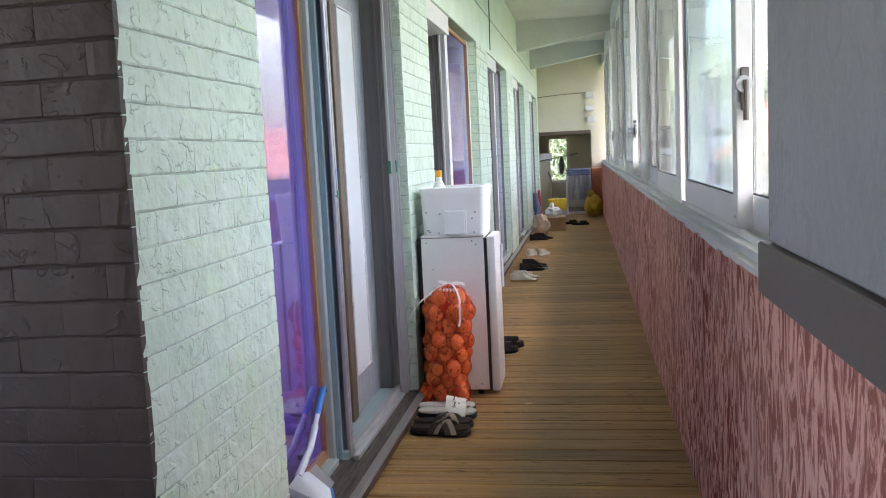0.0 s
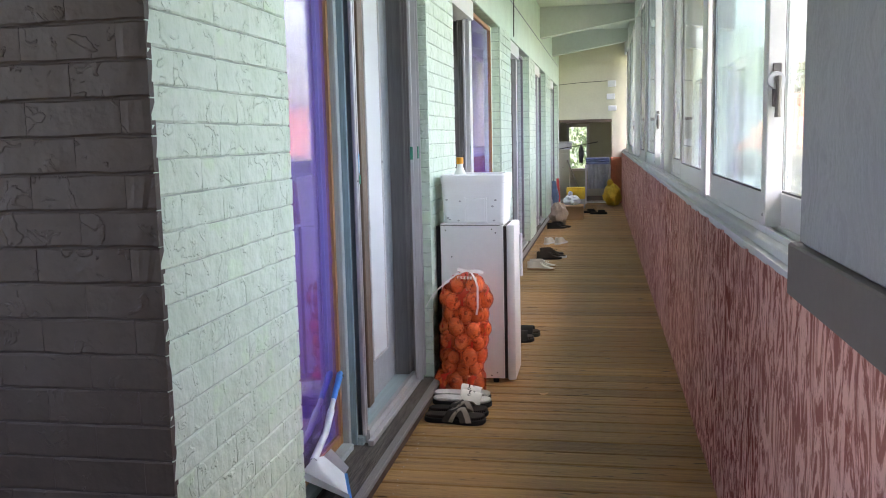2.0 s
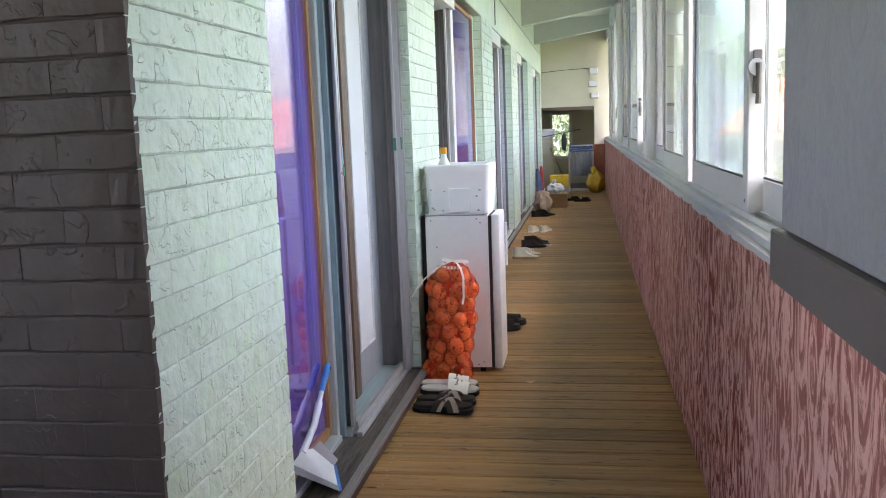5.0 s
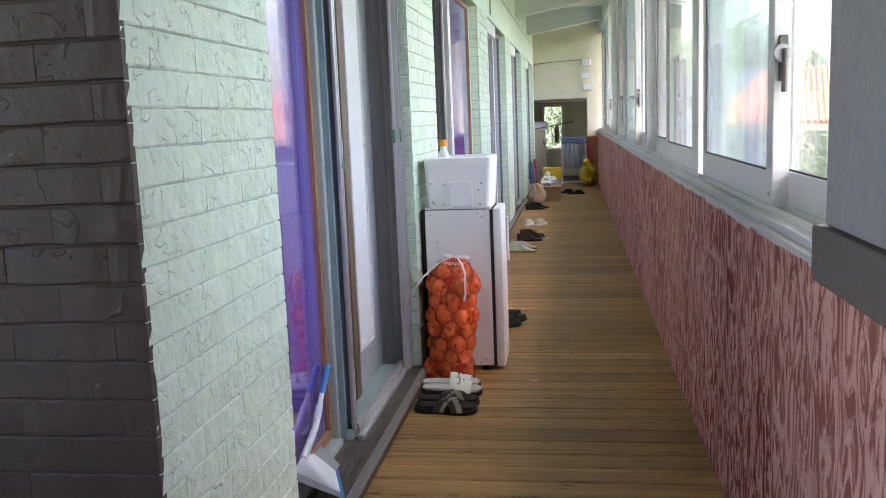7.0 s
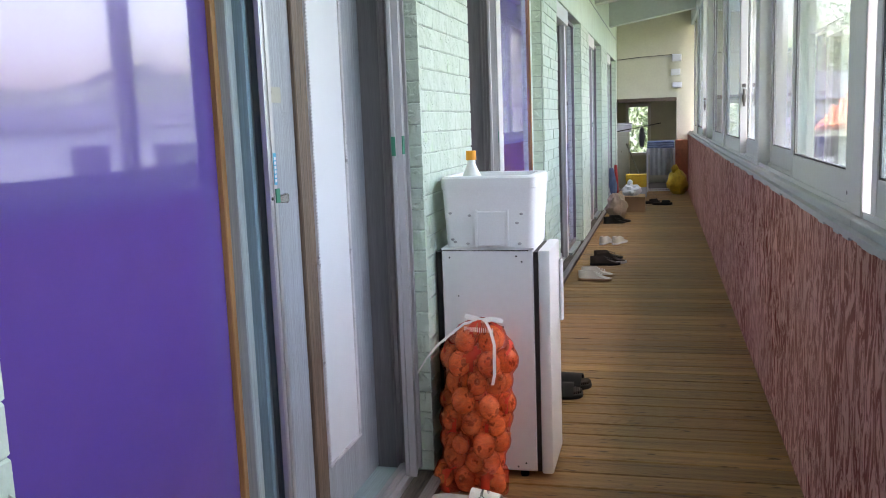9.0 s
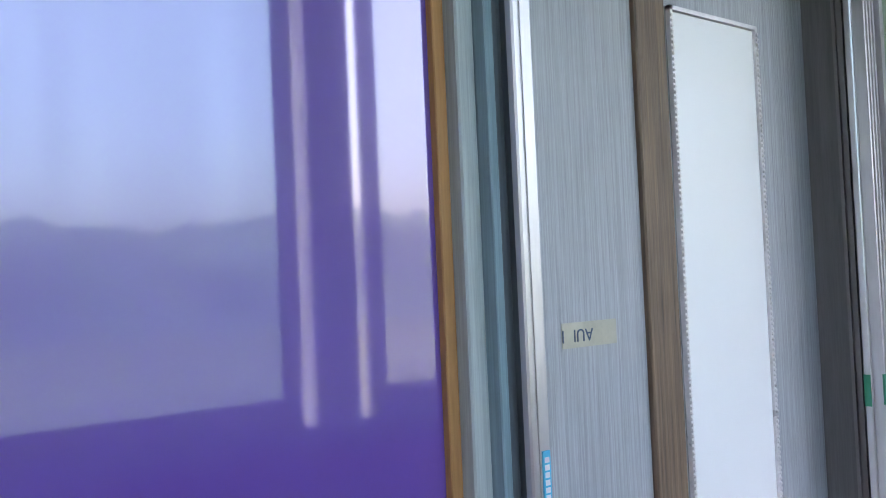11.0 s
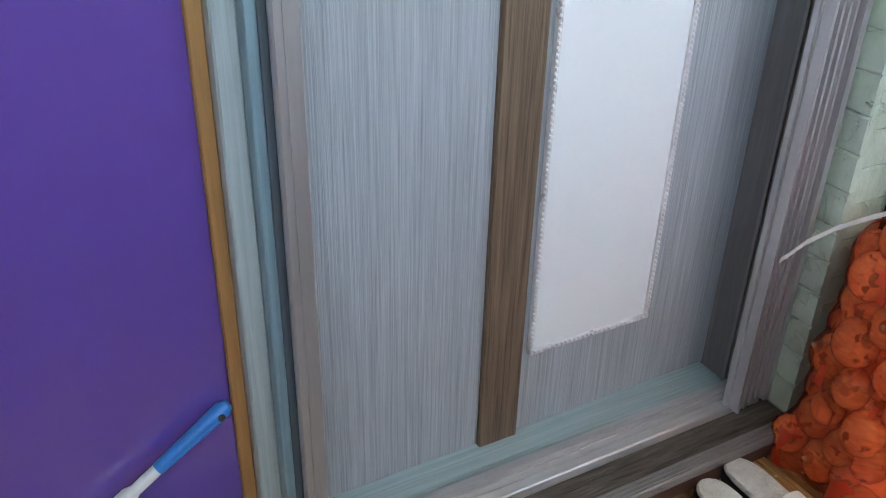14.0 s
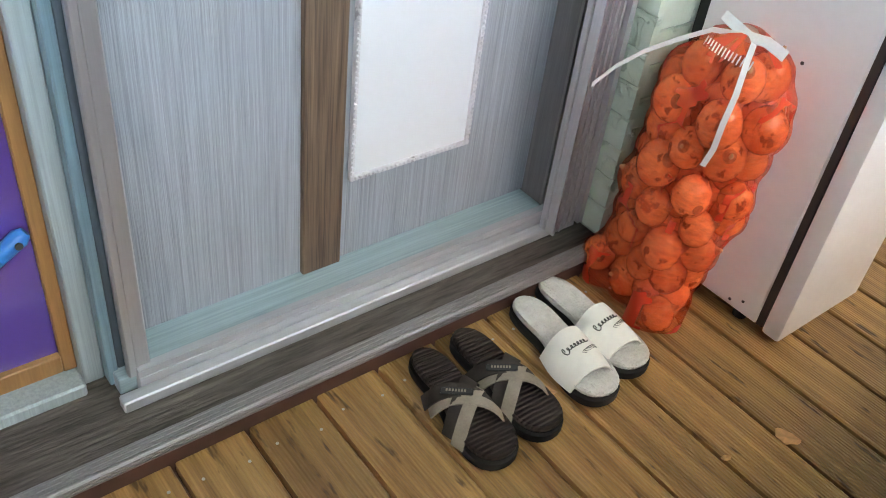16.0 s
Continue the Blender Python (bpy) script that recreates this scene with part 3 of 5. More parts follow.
tagged(part("sill_lip", bm, M_SILLP), "uneven grey mortar lip under the window sill", "trim", kind="structure")


# ---------------------------------------------------------------- doors and purple panels in the openings
def lever_handle(door, y, z, x):
    b = newbm()
    cyl(b, (x, y, z + 0.022), (x + 0.012, y, z + 0.022), 0.034, 0.031, 28)
    part("rosette", b, M_STEEL, door, "round steel rosette")
    b = newbm()
    tube(b, [(x + 0.01, y, z), (x + 0.046, y, z)], [0.016, 0.013], 14)
    part("spindle", b, M_STEEL, door, "steel spindle with a keyhole")
    b = newbm()
    cyl(b, (x + 0.0465, y, z), (x + 0.048, y, z), 0.006, n=12)
    part("keyhole", b, M_DSTEEL, door)
    b = bmesh.new()
    rows = []
    for u, h, o in ((0.0, 0.011, 0.0), (0.03, 0.0085, 0.003), (0.06, 0.0095, 0.005), (0.10, 0.0115, 0.004), (0.130, 0.0130, 0.001), (0.134, 0.0110, 0.0)):
        zc, xc = z - 0.004 - 0.03 * u, x + 0.044 + o
        rows.append([b.verts.new((xc + dx, y + u, zc + dz * h)) for dx, dz in ((-0.007, -0.7), (-0.004, -1), (0.004, -1), (0.007, -0.7), (0.007, 0.7), (0.004, 1), (-0.004, 1), (-0.007, 0.7))])
    for p, q in zip(rows, rows[1:]):
        for k in range(8):
            b.faces.new((p[k], p[(k + 1) % 8], q[(k + 1) % 8], q[k]))
    b.faces.new(list(reversed(rows[0])))
    b.faces.new(rows[-1])
    part("lever", b, M_STEEL, door, "satin steel lever with a flat paddle")


def door_unit(idx, y0, y1, m, flip, detail):
    """Door leaf with glazed strip and aluminium screen frame; y0 lock side, y1 hinge side."""
    d = thing("door_%d" % idx, "closed grey wood-grain door with a milky glass strip" if detail else "grey wood-grain door in an aluminium frame", "door", kind="structure", at=m)
    part("leaf", newbm(-0.235, -0.195, y0 + 0.03, y1 + 0.030, 0.093, 2.16), M_LEAF, d)
    part("wood_strip", newbm(-0.209, -0.183, y0 + (0.403 if detail else 0.20), y0 + (0.490 if detail else 0.27), 0.089, 2.155, bev=0.003), M_STRIP, d, "brown oak-grained vertical strip")
    g0, g1 = (y0 + 0.508, y0 + 0.793) if detail else (y0 + 0.28, y0 + 0.50)
    part("glass_panel", newbm(-0.200, -0.189, g0, g1, 0.29, 2.02), M_FROST, d, "milky white glass panel")
    bead = newbm()
    for yy in (g0 - 0.003, g1 - 0.005):
        box(bead, -0.193, -0.183, yy, yy + 0.008, 0.284, 2.03)
    for zz in (0.282, 2.022):
        box(bead, -0.193, -0.183, g0 - 0.003, g1 + 0.003, zz, zz + 0.008)
    if detail:
        z = 0.29
        while z < 2.02:
            for yy in (g0, g1):
                ball(bead, (-0.183, yy, z), 0.0042, u=6, v=4)
            z += 0.0105
        yy = g0
        while yy < g1:
            ball(bead, (-0.183, yy, 0.286), 0.0042, u=6, v=4)
            yy += 0.0105
    part("bead_trim", bead, M_BEAD, d, "silver beaded glazing trim")
    part("jamb", newbm(-0.25, -0.076, y1 + 0.032, y1 + 0.085, 0.06, 2.155), M_JAMB, d, "dark grey wood jamb")
    part("frame_head", newbm(-0.25, -0.01, y0 - 0.04, y1 + 0.09, 2.161, TOP - 0.002), M_PVC, d)
    post = newbm(-0.115, -0.098, y0 + 0.017, y0 + 0.056, 0.089, 2.16, bev=0.003)
    box(post, -0.112, -0.0955, y0 + 0.031, y0 + 0.034, 0.089, 2.16)
    part("screen_post", post, M_ALU, d, "silver aluminium screen-door post")
    part("post_back", newbm(-0.150, -0.1155, y0 + 0.0285, y0 + 0.054, 0.089, 2.16, bev=0.002), M_SLATE, d, "dark slate back of the post")
    chan = newbm(-0.122, -0.0765, y1 + 0.0225, y1 + 0.0315, 0.089, 2.16)
    for k in range(3):
        box(chan, -0.120 + 0.016 * k, -0.113 + 0.016 * k, y1 + 0.016, y1 + 0.0226, 0.089, 2.16)
    part("channel", chan, M_ALUD, d, "grooved aluminium channel")
    post = newbm(-0.075, -0.060, y1 - 0.022, y1 + 0.085, 0.075, 2.16, bev=0.002)
    for k in range(4):
        box(post, -0.060, -0.036 - 0.005 * k, y1 - 0.015 + 0.024 * k, y1 - 0.009 + 0.024 * k, 0.075, 2.16)
    box(post, -0.060, -0.042, y1 + 0.070, y1 + 0.085, 0.075, 2.16)
    part("screen_post", post, M_ALU, d, "grooved aluminium screen-door post")
    tr = newbm(-0.084, -0.058, y0 - 0.01, y1 + 0.08, 0.055, 0.080, bev=0.003)
    box(tr, -0.104, -0.086, y0 + 0.03, y1 + 0.030, 0.055, 0.112)
    box(tr, -0.0865, -0.084, y0 + 0.03, y1 + 0.0, 0.055, 0.096)
    part("screen_track", tr, M_TRACK, d, "aluminium sill track")
    part("threshold", newbm(-0.25, -0.106, y0 + 0.0, y1 + 0.031, 0.02, 0.0885, bev=0.002), M_THRESH, d, "pale blue wooden threshold")
    if not detail:
        lever_handle(d, y1 - 0.22, 1.172, -0.196)
    if detail:
        lever_handle(d, y0 + 0.094, 1.166, -0.196)
    return d


def purple_panel(idx, y0, y1, m, dx=0.0, t=0.014, bead=None):
    bead = bead or M_TRIM
    w = thing("window_panel_%d" % idx, "glossy purple panel framed in pine", "panel", kind="structure", at=m @ pose(dx, 0, 0))
    part("sheet", newbm(-0.215, -0.194, y0, y1, 0.116, 2.24), M_PURPLE, w, "glossy purple sheet")
    part("trim", newbm(-0.205, -0.180, y1, y1 + t, 0.079, 2.25, bev=0.002), bead, w, "pine bead")
    part("trim", newbm(-0.205, -0.180, y0 - t, y0, 0.079, 2.25, bev=0.002), bead, w, "pine bead")
    part("trim", newbm(-0.205, -0.181, y0, y1, 0.079, 0.117, bev=0.002), bead, w, "pine bead")
    part("trim", newbm(-0.205, -0.181, y0, y1, 2.24, 2.27, bev=0.002), bead, w, "pine bead")
    f = newbm(-0.25, -0.135, y0 - t, y1 + t - 0.001, 0.05, 0.078, bev=0.004)
    part("window_frame", f, M_LEAFB, w, "pale grey wooden bottom rail")
    return w


ID = Matrix.Identity(4)
door1 = door_unit(1, 3.162, 4.13, ID, False, True)
panel1 = purple_panel(1, 2.16, 3.097, ID, t=0.022)
part("window_frame", newbm(-0.25, -0.155, 3.1200, 3.1545, 0.056, 2.27, bev=0.003), M_LEAFB, panel1, "pale grey wooden post")
part("edge_strip", newbm(-0.25, -0.131, 3.1550, 3.1720, 0.056, 2.27, bev=0.002), M_EDGE, panel1, "blue-grey edge strip")
part("edge_strip", newbm(-0.25, -0.134, 3.1725, 3.1900, 0.056, 2.27, bev=0.002), M_SLATE, panel1, "dark slate edge strip")
k = 2
for a, b in OPEN:
    door_unit(k, a + 0.03, a + 0.83, FAR, False, False)
    tape = tagged(put(part("green_tape", newbm(-0.0355, -0.034, a + 0.835, a + 0.855, 1.225, 1.285), M_GTAPE), FAR), "short strip of green tape on the door frame", "tape", "strips of green tape")
    purple_panel(k, a + 1.10, b - 0.185, FAR, 0.12, bead=M_TRIM if k == 2 else M_JAMB)
    fill = tagged(put(part("pier_%d" % k, newbm(-0.25, -0.075, b - 0.170, b - 0.001, 0.056, TOP - 0.001), M_MINT), FAR), "mint-green plastered reveal beside a panel", "wall", kind="structure")
    head = tagged(put(part("post_%d" % k, newbm(-0.25, -0.050, a + 0.93, a + 1.08, 0.056, TOP - 0.001, bev=0.004), M_PVC), FAR), "white frame post between door and panel", "frame", kind="structure")
    k += 1


def sill(idx, y0, y1, m):
    s = thing("sill_%d" % idx, "weathered dark wooden door sill with an aluminium edge", "sill", kind="structure", at=m)
    part("base_board", newbm(-0.01, 0.034, y0, y1, -0.02, 0.040), M_KICK, s, "red-brown base board")
    part("sill_board", newbm(-0.25, 0.012, y0, y1, -0.02, 0.054, bev=0.003), M_SILLW, s)
    e = newbm(0.006, 0.040, y0, y1, 0.0405, 0.0620, bev=0.003)
    for q in range(3):
        box(e, 0.0385, 0.0415, y0, y1, 0.042 + q * 0.006, 0.045 + q * 0.006)
        box(e, 0.010 + 0.009 * q, 0.014 + 0.009 * q, y0, y1, 0.062, 0.0645)
    part("sill_edge", e, M_ALUD, s, "grooved aluminium edge strip")


sill(1, 1.345, 4.235, ID)
sill(2, 4.29, END, FAR)


# ---------------------------------------------------------------- outdoors
def house():
    h = thing("house", "low grey house with an orange tiled roof", "house", at=pose(12.32, 17.55, 0.83, 0, 0, 77) @ Matrix.Diagonal((1, 0.62, 1, 1)))
    part("wall", newbm(5.2, 11.5, 7.2, 14.0, -4.03, 0.05), M_HOUSE, h)
    rf = bmesh.new()
    ridge = [(8.3, 8.6, 1.5), (8.3, 12.8, 1.5)]
    eave = [(4.5, 6.5, 0.02), (12.1, 6.5, 0.02), (12.1, 14.8, 0.02), (4.5, 14.8, 0.02)]
    r = [rf.verts.new(p) for p in ridge]
    e = [rf.verts.new(p) for p in eave]
    rf.faces.new((e[0], e[1], r[0]))
    rf.faces.new((e[1], e[2], r[1], r[0]))
    rf.faces.new((e[2], e[3], r[1]))
    rf.faces.new((e[3], e[0], r[0], r[1]))
    rf.faces.new(list(reversed(e)))
    part("roof", rf, M_TILE, h, "orange tiled hip roof", smooth=None)
    part("fascia", newbm(4.48, 12.12, 6.48, 14.82, -0.14, 0.015), M_CREAM, h)
    w = part("window", newbm(5.17, 5.21, 8.6, 10.0, -1.7, -0.7), M_GLASS, h)
    return h


def tile_courses():
    """Rows of half-round tiles on the slope that faces the walkway."""
    bm = bmesh.new()
    for i in range(34):
        y = 6.7 + i * 0.24
        x_top = 8.3 - max(0, (8.6 - y) / 2.1 * 3.8, (y - 12.8) / 2.0 * 3.8)
        for j in range(9):
            xa = 4.5 + j * 0.42
            if xa + 0.4 > x_top:
                break
            za = 0.05 + (xa - 4.5) / 3.8 * 1.48
            cyl(bm, (xa, y, za), (xa + 0.43, y, za + 0.167), 0.10, 0.085, 8)
    return bm


hs = house()
tl = part("roof_tiles", tile_courses(), M_TILE, hs, "rows of orange half-round tiles")
tagged(tl, kind="stuff")


def tree(m, height, crown_r, seed, label):
    t = thing("tree", label, "tree", "trees by the walkway", at=m)
    rng = random.Random(seed)
    bm = newbm()
    tube(bm, [(0, 0, 0), (0.05, 0.02, height * 0.3), (0.0, 0.08, height * 0.62), (0.1, 0.0, height * 0.9)], [0.16, 0.12, 0.08, 0.03], 8)
    for k in range(7):
        a, z = rng.uniform(0, 6.28), height * rng.uniform(0.35, 0.75)
        tube(bm, [(0, 0, z), (math.cos(a) * crown_r * 0.4, math.sin(a) * crown_r * 0.4, z + 0.5), (math.cos(a) * crown_r * 0.8, math.sin(a) * crown_r * 0.8, z + 0.9)], [0.06, 0.04, 0.015], 6)
    part("trunk", bm, M_BARK, t)
    verts, faces = [], []
    blobs = [(rng.uniform(-1, 1) * crown_r * 0.7, rng.uniform(-1, 1) * crown_r * 0.7, height * rng.uniform(0.45, 1.0), rng.uniform(0.3, 0.55) * crown_r) for _ in range(16)]
    for n in range(5200):
        bx, by, bz, br = blobs[n % 16]
        v = Vector((rng.gauss(0, 1), rng.gauss(0, 1), rng.gauss(0, 1))).normalized() * br * rng.uniform(0.55, 1.05)
        c = Vector((bx, by, bz)) + v
        q = Euler((rng.uniform(0, 6), rng.uniform(0, 6), rng.uniform(0, 6))).to_matrix()
        s = rng.uniform(0.045, 0.10)
        i = len(verts)
        verts += [c + q @ Vector(p) for p in ((-s, 0, 0), (0, -s * 0.5, 0.01), (s, 0, 0), (0, s * 0.5, 0.01))]
        faces.append((i, i + 1, i + 2, i + 3))
    me = bpy.data.meshes.new("crown")
    me.from_pydata(verts, [], faces)
    me.materials.append(M_LEAVES)
    c = new("crown", me)
    c.parent = t
    return t


tree(pose(3.95, 11.0, -3.2), 3.9, 1.0, 1, "leafy green garden tree below the windows")
tree(pose(9.0, 44.0, -3.2), 9.0, 3.6, 2, "tall leafy green tree beyond the windows")
tree(pose(16.0, 46.0, -3.2), 10.5, 4.0, 3, "tall leafy green tree behind the house")
tree(pose(0.6, END + 6.5, -3.2), 6.0, 1.9, 4, "leafy green tree behind the end window")
tree(pose(24.0, 47.0, -3.2), 10.0, 4.2, 5, "tall leafy green tree behind the house")


def hill(name, x0, y0, x1, y1, depth, h, seed):
    """A wooded ridge with an uneven skyline of tree tops."""
    bm = bmesh.new()
    n, rows = 140, 10
    grid = []
    a, b = Vector((x0, y0, 0)), Vector((x1, y1, 0))
    side = (b - a).normalized().cross(Vector((0, 0, 1)))
    for j in range(rows + 1):
        v = j / rows
        row = []
        for i in range(n + 1):
            p = a.lerp(b, i / n) + side * depth * (v - 0.5)
            prof = math.sin(math.pi * min(1, v * 1.0)) ** 0.8
            zz = -3.25 + prof * h * (0.75 + 0.5 * noise.noise(Vector((i * 0.045, seed, 0)))) + prof * 3.2 * noise.noise(Vector((i * 0.55, j * 0.8, seed))) + prof * 1.3 * noise.noise(Vector((i * 1.9, j * 2.3, seed)))
            row.append(bm.verts.new((p.x, p.y, zz)))
        grid.append(row)
    for r0, r1 in zip(grid, grid[1:]):
        for i in range(n):
            bm.faces.new((r0[i], r0[i + 1], r1[i + 1], r1[i]))
    return tagged(part(name, bm, M_HILL), "wooded hillside in the distance", "hill", kind="structure")


hill("backdrop_1", 110, -160, 120, 160, 70, 17, 3.3)
hill("backdrop_2", -60, 140, 140, 130, 60, 15, 8.1)
hill("backdrop_3", 140, -120, -40, -150, 60, 15, 5.7)
pole = thing("utility_pole", "grey concrete utility pole with a cross-arm", "utility pole")
bm = newbm()
cyl(bm, (16, 4.7, -3.2), (16, 4.7, 7.6), 0.17, 0.12, 14)
part("pole", bm, M_CONC, pole)
part("cross_arm", newbm(15.78, 15.88, 3.7, 5.7, 4.85, 4.97, bev=0.01), M_CONC, pole)

flat = thing("flat_roofed_building", "long pale building with a flat grey roof edge", "building")
part("wall", newbm(3, 30, 36, 42, -3.21, 1.7), M_WPLAS, flat)
part("roof_edge", newbm(2.6, 30.4, 35.6, 42.4, 1.71, 2.7), M_HOUSE, flat)
for q in range(5):
    part("window", newbm(6 + q * 4.2, 8 + q * 4.2, 35.97, 36.02, -0.4, 0.9), M_CABLE, flat)

# ---------------------------------------------------------------- things on the walkway: the refrigerator group
fridge = thing("refrigerator", "small white refrigerator with a dark door gasket, standing on the deck", "refrigerator", at=pose(0.03, 4.34, 0))
part("back", newbm(-0.024, -0.001, 0.006, 0.304, 0.03, 0.866), M_BLACK, fridge, "black strip along the rear edge")
part("body", newbm(0, 0.342, 0, 0.31, 0.028, 0.872, bev=0.004), M_WHITE, fridge)
part("top_plate", newbm(0.0, 0.345, -0.001, 0.311, 0.8725, 0.8815, bev=0.001), M_WHITE, fridge, "white top plate")
part("top_seal", newbm(-0.001, 0.325, -0.0016, 0.3115, 0.8695, 0.8722), M_GASKET, fridge, "thin dark seam")
part("gasket", newbm(0.3425, 0.3585, 0.002, 0.308, 0.03, 0.865), M_GASKET, fridge, "dark brown rubber gasket")
part("door", newbm(0.359, 0.403, 0, 0.31, 0.02, 0.872, bev=0.008, seg=2), M_WHITE, fridge)
bm = newbm(0.404, 0.420, 0.268, 0.290, 0.55, 0.80, bev=0.006)
part("handle", bm, M_WPLAS, fridge, "white plastic bar handle")
for fx, fy in ((0.03, 0.03), (0.29, 0.03), (0.03, 0.28), (0.29, 0.28)):
    bm = newbm()
    cyl(bm, (fx, fy, 0), (fx, fy, 0.03), 0.016, n=12)
    part("foot", bm, M_BLACK, fridge)
for sx, sz in ((0.03, 0.845), (0.28, 0.85), (0.30, 0.83), (0.225, 0.585), (0.27, 0.045), (0.06, 0.70), (0.30, 0.06)):
    bm = newbm()
    cyl(bm, (sx, 0.001, sz), (sx, -0.0015, sz), 0.0035, n=10)
    part("screw", bm, M_CABLE, fridge)

crate = thing("styrofoam_box", "open white styrofoam box standing on the refrigerator", "box", at=pose(0.035, 4.33, 0.8825, 0, 0, -1.5))
bm = bmesh.new()
prof = [(0.012, 0.0), (0.0, 0.255), (0.0, 0.265)]
L0, W0 = 0.355, 0.31


def crate_ring(bm, ins, z):
    pts = []
    r = 0.025
    for cx, cy, a0 in ((L0 - ins - r, W0 - ins - r, 0), (ins + r, W0 - ins - r, 90), (ins + r, ins + r, 180), (L0 - ins - r, ins + r, 270)):
        for k in range(5):
            a = radians(a0 + k * 22.5)
            pts.append(bm.verts.new((cx + r * math.cos(a), cy + r * math.sin(a), z)))
    return pts


rings = [crate_ring(bm, 0.014, 0.0), crate_ring(bm, 0.009, 0.10), crate_ring(bm, 0.003, 0.215), crate_ring(bm, 0.0, 0.22), crate_ring(bm, 0.0, 0.255), crate_ring(bm, 0.006, 0.262), crate_ring(bm, 0.028, 0.262), crate_ring(bm, 0.036, 0.05)]
for a, b in zip(rings, rings[1:]):
    for i in range(20):
        bm.faces.new((a[i], a[(i + 1) % 20], b[(i + 1) % 20], b[i]))
bm.faces.new(list(reversed(rings[0])))
bm.faces.new(rings[-1])
part("tub", bm, M_FOAM, crate)
bm = newbm(0.135, 0.245, 0.000, 0.012, 0.006, 0.135, bev=0.004)
box(bm, 0.128, 0.137, -0.001, 0.010, 0.006, 0.140)
box(bm, 0.243, 0.252, -0.001, 0.010, 0.006, 0.140)
part("grip_panel", bm, M_FOAM, crate, "raised grip panel")
for q in range(9):
    sx, sz = random.uniform(0.03, 0.33), random.uniform(0.01, 0.15)
    bm = newbm()
    ball(bm, (sx, 0.0085 - 0.02 * sz, sz), 0.006, 1.2, 0.25, 0.8, 8, 5)
    part("smudge", bm, M_SMUDGE, crate)
bottle = thing("plastic_bottle", "milky plastic bottle with an orange screw cap in the box", "bottle", at=pose(0.12, 4.50, 0.9325))
bm = newbm()
tube(bm, [(0, 0, 0), (0, 0, 0.004), (0, 0, 0.17), (0, 0, 0.20), (0, 0, 0.235), (0, 0, 0.25), (0, 0, 0.275)], [0.036, 0.04, 0.04, 0.038, 0.022, 0.016, 0.016], 20)
part("body", bm, M_BOTTLE, bottle)
bm = newbm()
cyl(bm, (0, 0, 0.265), (0, 0, 0.300), 0.020, 0.019, 20)
part("cap", bm, M_ORANGE, bottle, "orange screw cap")


# ---------------------------------------------------------------- onion sack
def net_material():
    m = bpy.data.materials.new("red_mesh_net")
    m.use_nodes = True
    n, l = m.node_tree.nodes, m.node_tree.links
    b = n["Principled BSDF"]
    b.inputs["Base Color"].default_value = (0.80, 0.06, 0.025, 1)
    b.inputs["Roughness"].default_value = 0.4
    tr, mx = n.new("ShaderNodeBsdfTransparent"), n.new("ShaderNodeMixShader")
    tr.inputs[0].default_value = (1.0, 0.68, 0.56, 1)
    nz = n.new("ShaderNodeTexNoise")
    nz.inputs["Scale"].default_value = 40
    tc, mp = n.new("ShaderNodeTexCoord"), n.new("ShaderNodeMapping")
    mp.inputs["Scale"].default_value = (1, 1, 3)
    l.new(tc.outputs["Object"], mp.inputs[0])
    l.new(mp.outputs[0], nz.inputs[0])
    mr = n.new("ShaderNodeMapRange")
    mr.inputs[1].default_value, mr.inputs[2].default_value, mr.inputs[3].default_value, mr.inputs[4].default_value = 0.35, 0.7, 0.09, 0.30
    l.new(nz.outputs[0], mr.inputs[0])
    # the net lies in denser folds where it hangs free between the onions
    at, fold, mxm = n.new("ShaderNodeAttribute"), n.new("ShaderNodeMath"), n.new("ShaderNodeMath")
    at.attribute_name = "slack"
    fold.operation, fold.inputs[1].default_value = "MULTIPLY", 0.45
    mxm.operation = "MAXIMUM"
    l.new(at.outputs["Fac"], fold.inputs[0])
    l.new(fold.outputs[0], mxm.inputs[0])
    l.new(mr.outputs[0], mxm.inputs[1])
    l.new(mxm.outputs[0], mx.inputs[0])
    l.new(tr.outputs[0], mx.inputs[1])
    l.new(b.outputs[0], mx.inputs[2])
    l.new(mx.outputs[0], n["Material Output"].inputs[0])
    return m


M_NET = net_material()
sack = thing("onion_sack", "full red net sack of onions tied with white ribbon", "sack", at=pose(0.157, 4.224, 0.004, -3, 2.5, 0) @ Matrix.Diagonal((0.90, 0.86, 1.06, 1)))


def onion_mesh():
    bm = bmesh.new()
    prof = [(0.004, -0.047), (0.012, -0.044), (0.028, -0.036), (0.040, -0.020), (0.044, 0.0), (0.040, 0.018), (0.028, 0.032), (0.013, 0.041), (0.006, 0.050), (0.003, 0.058)]
    n = 18
    rr = [[bm.verts.new((r * math.cos(a * math.tau / n), r * math.sin(a * math.tau / n), z)) for a in range(n)] for r, z in prof]
    for a, b in zip(rr, rr[1:]):
        for i in range(n):
            f = bm.faces.new((a[i], a[(i + 1) % n], b[(i + 1) % n], b[i]))
    bm.faces.new(list(reversed(rr[0])))
    bm.faces.new(rr[-1])
    for f in bm.faces:
        z = f.calc_center_median().z
        f.material_index = 1 if z < -0.0445 or z > 0.044 else 0
    return mesh_of("onion", bm, [M_ONION, M_ONIONEND], 180)


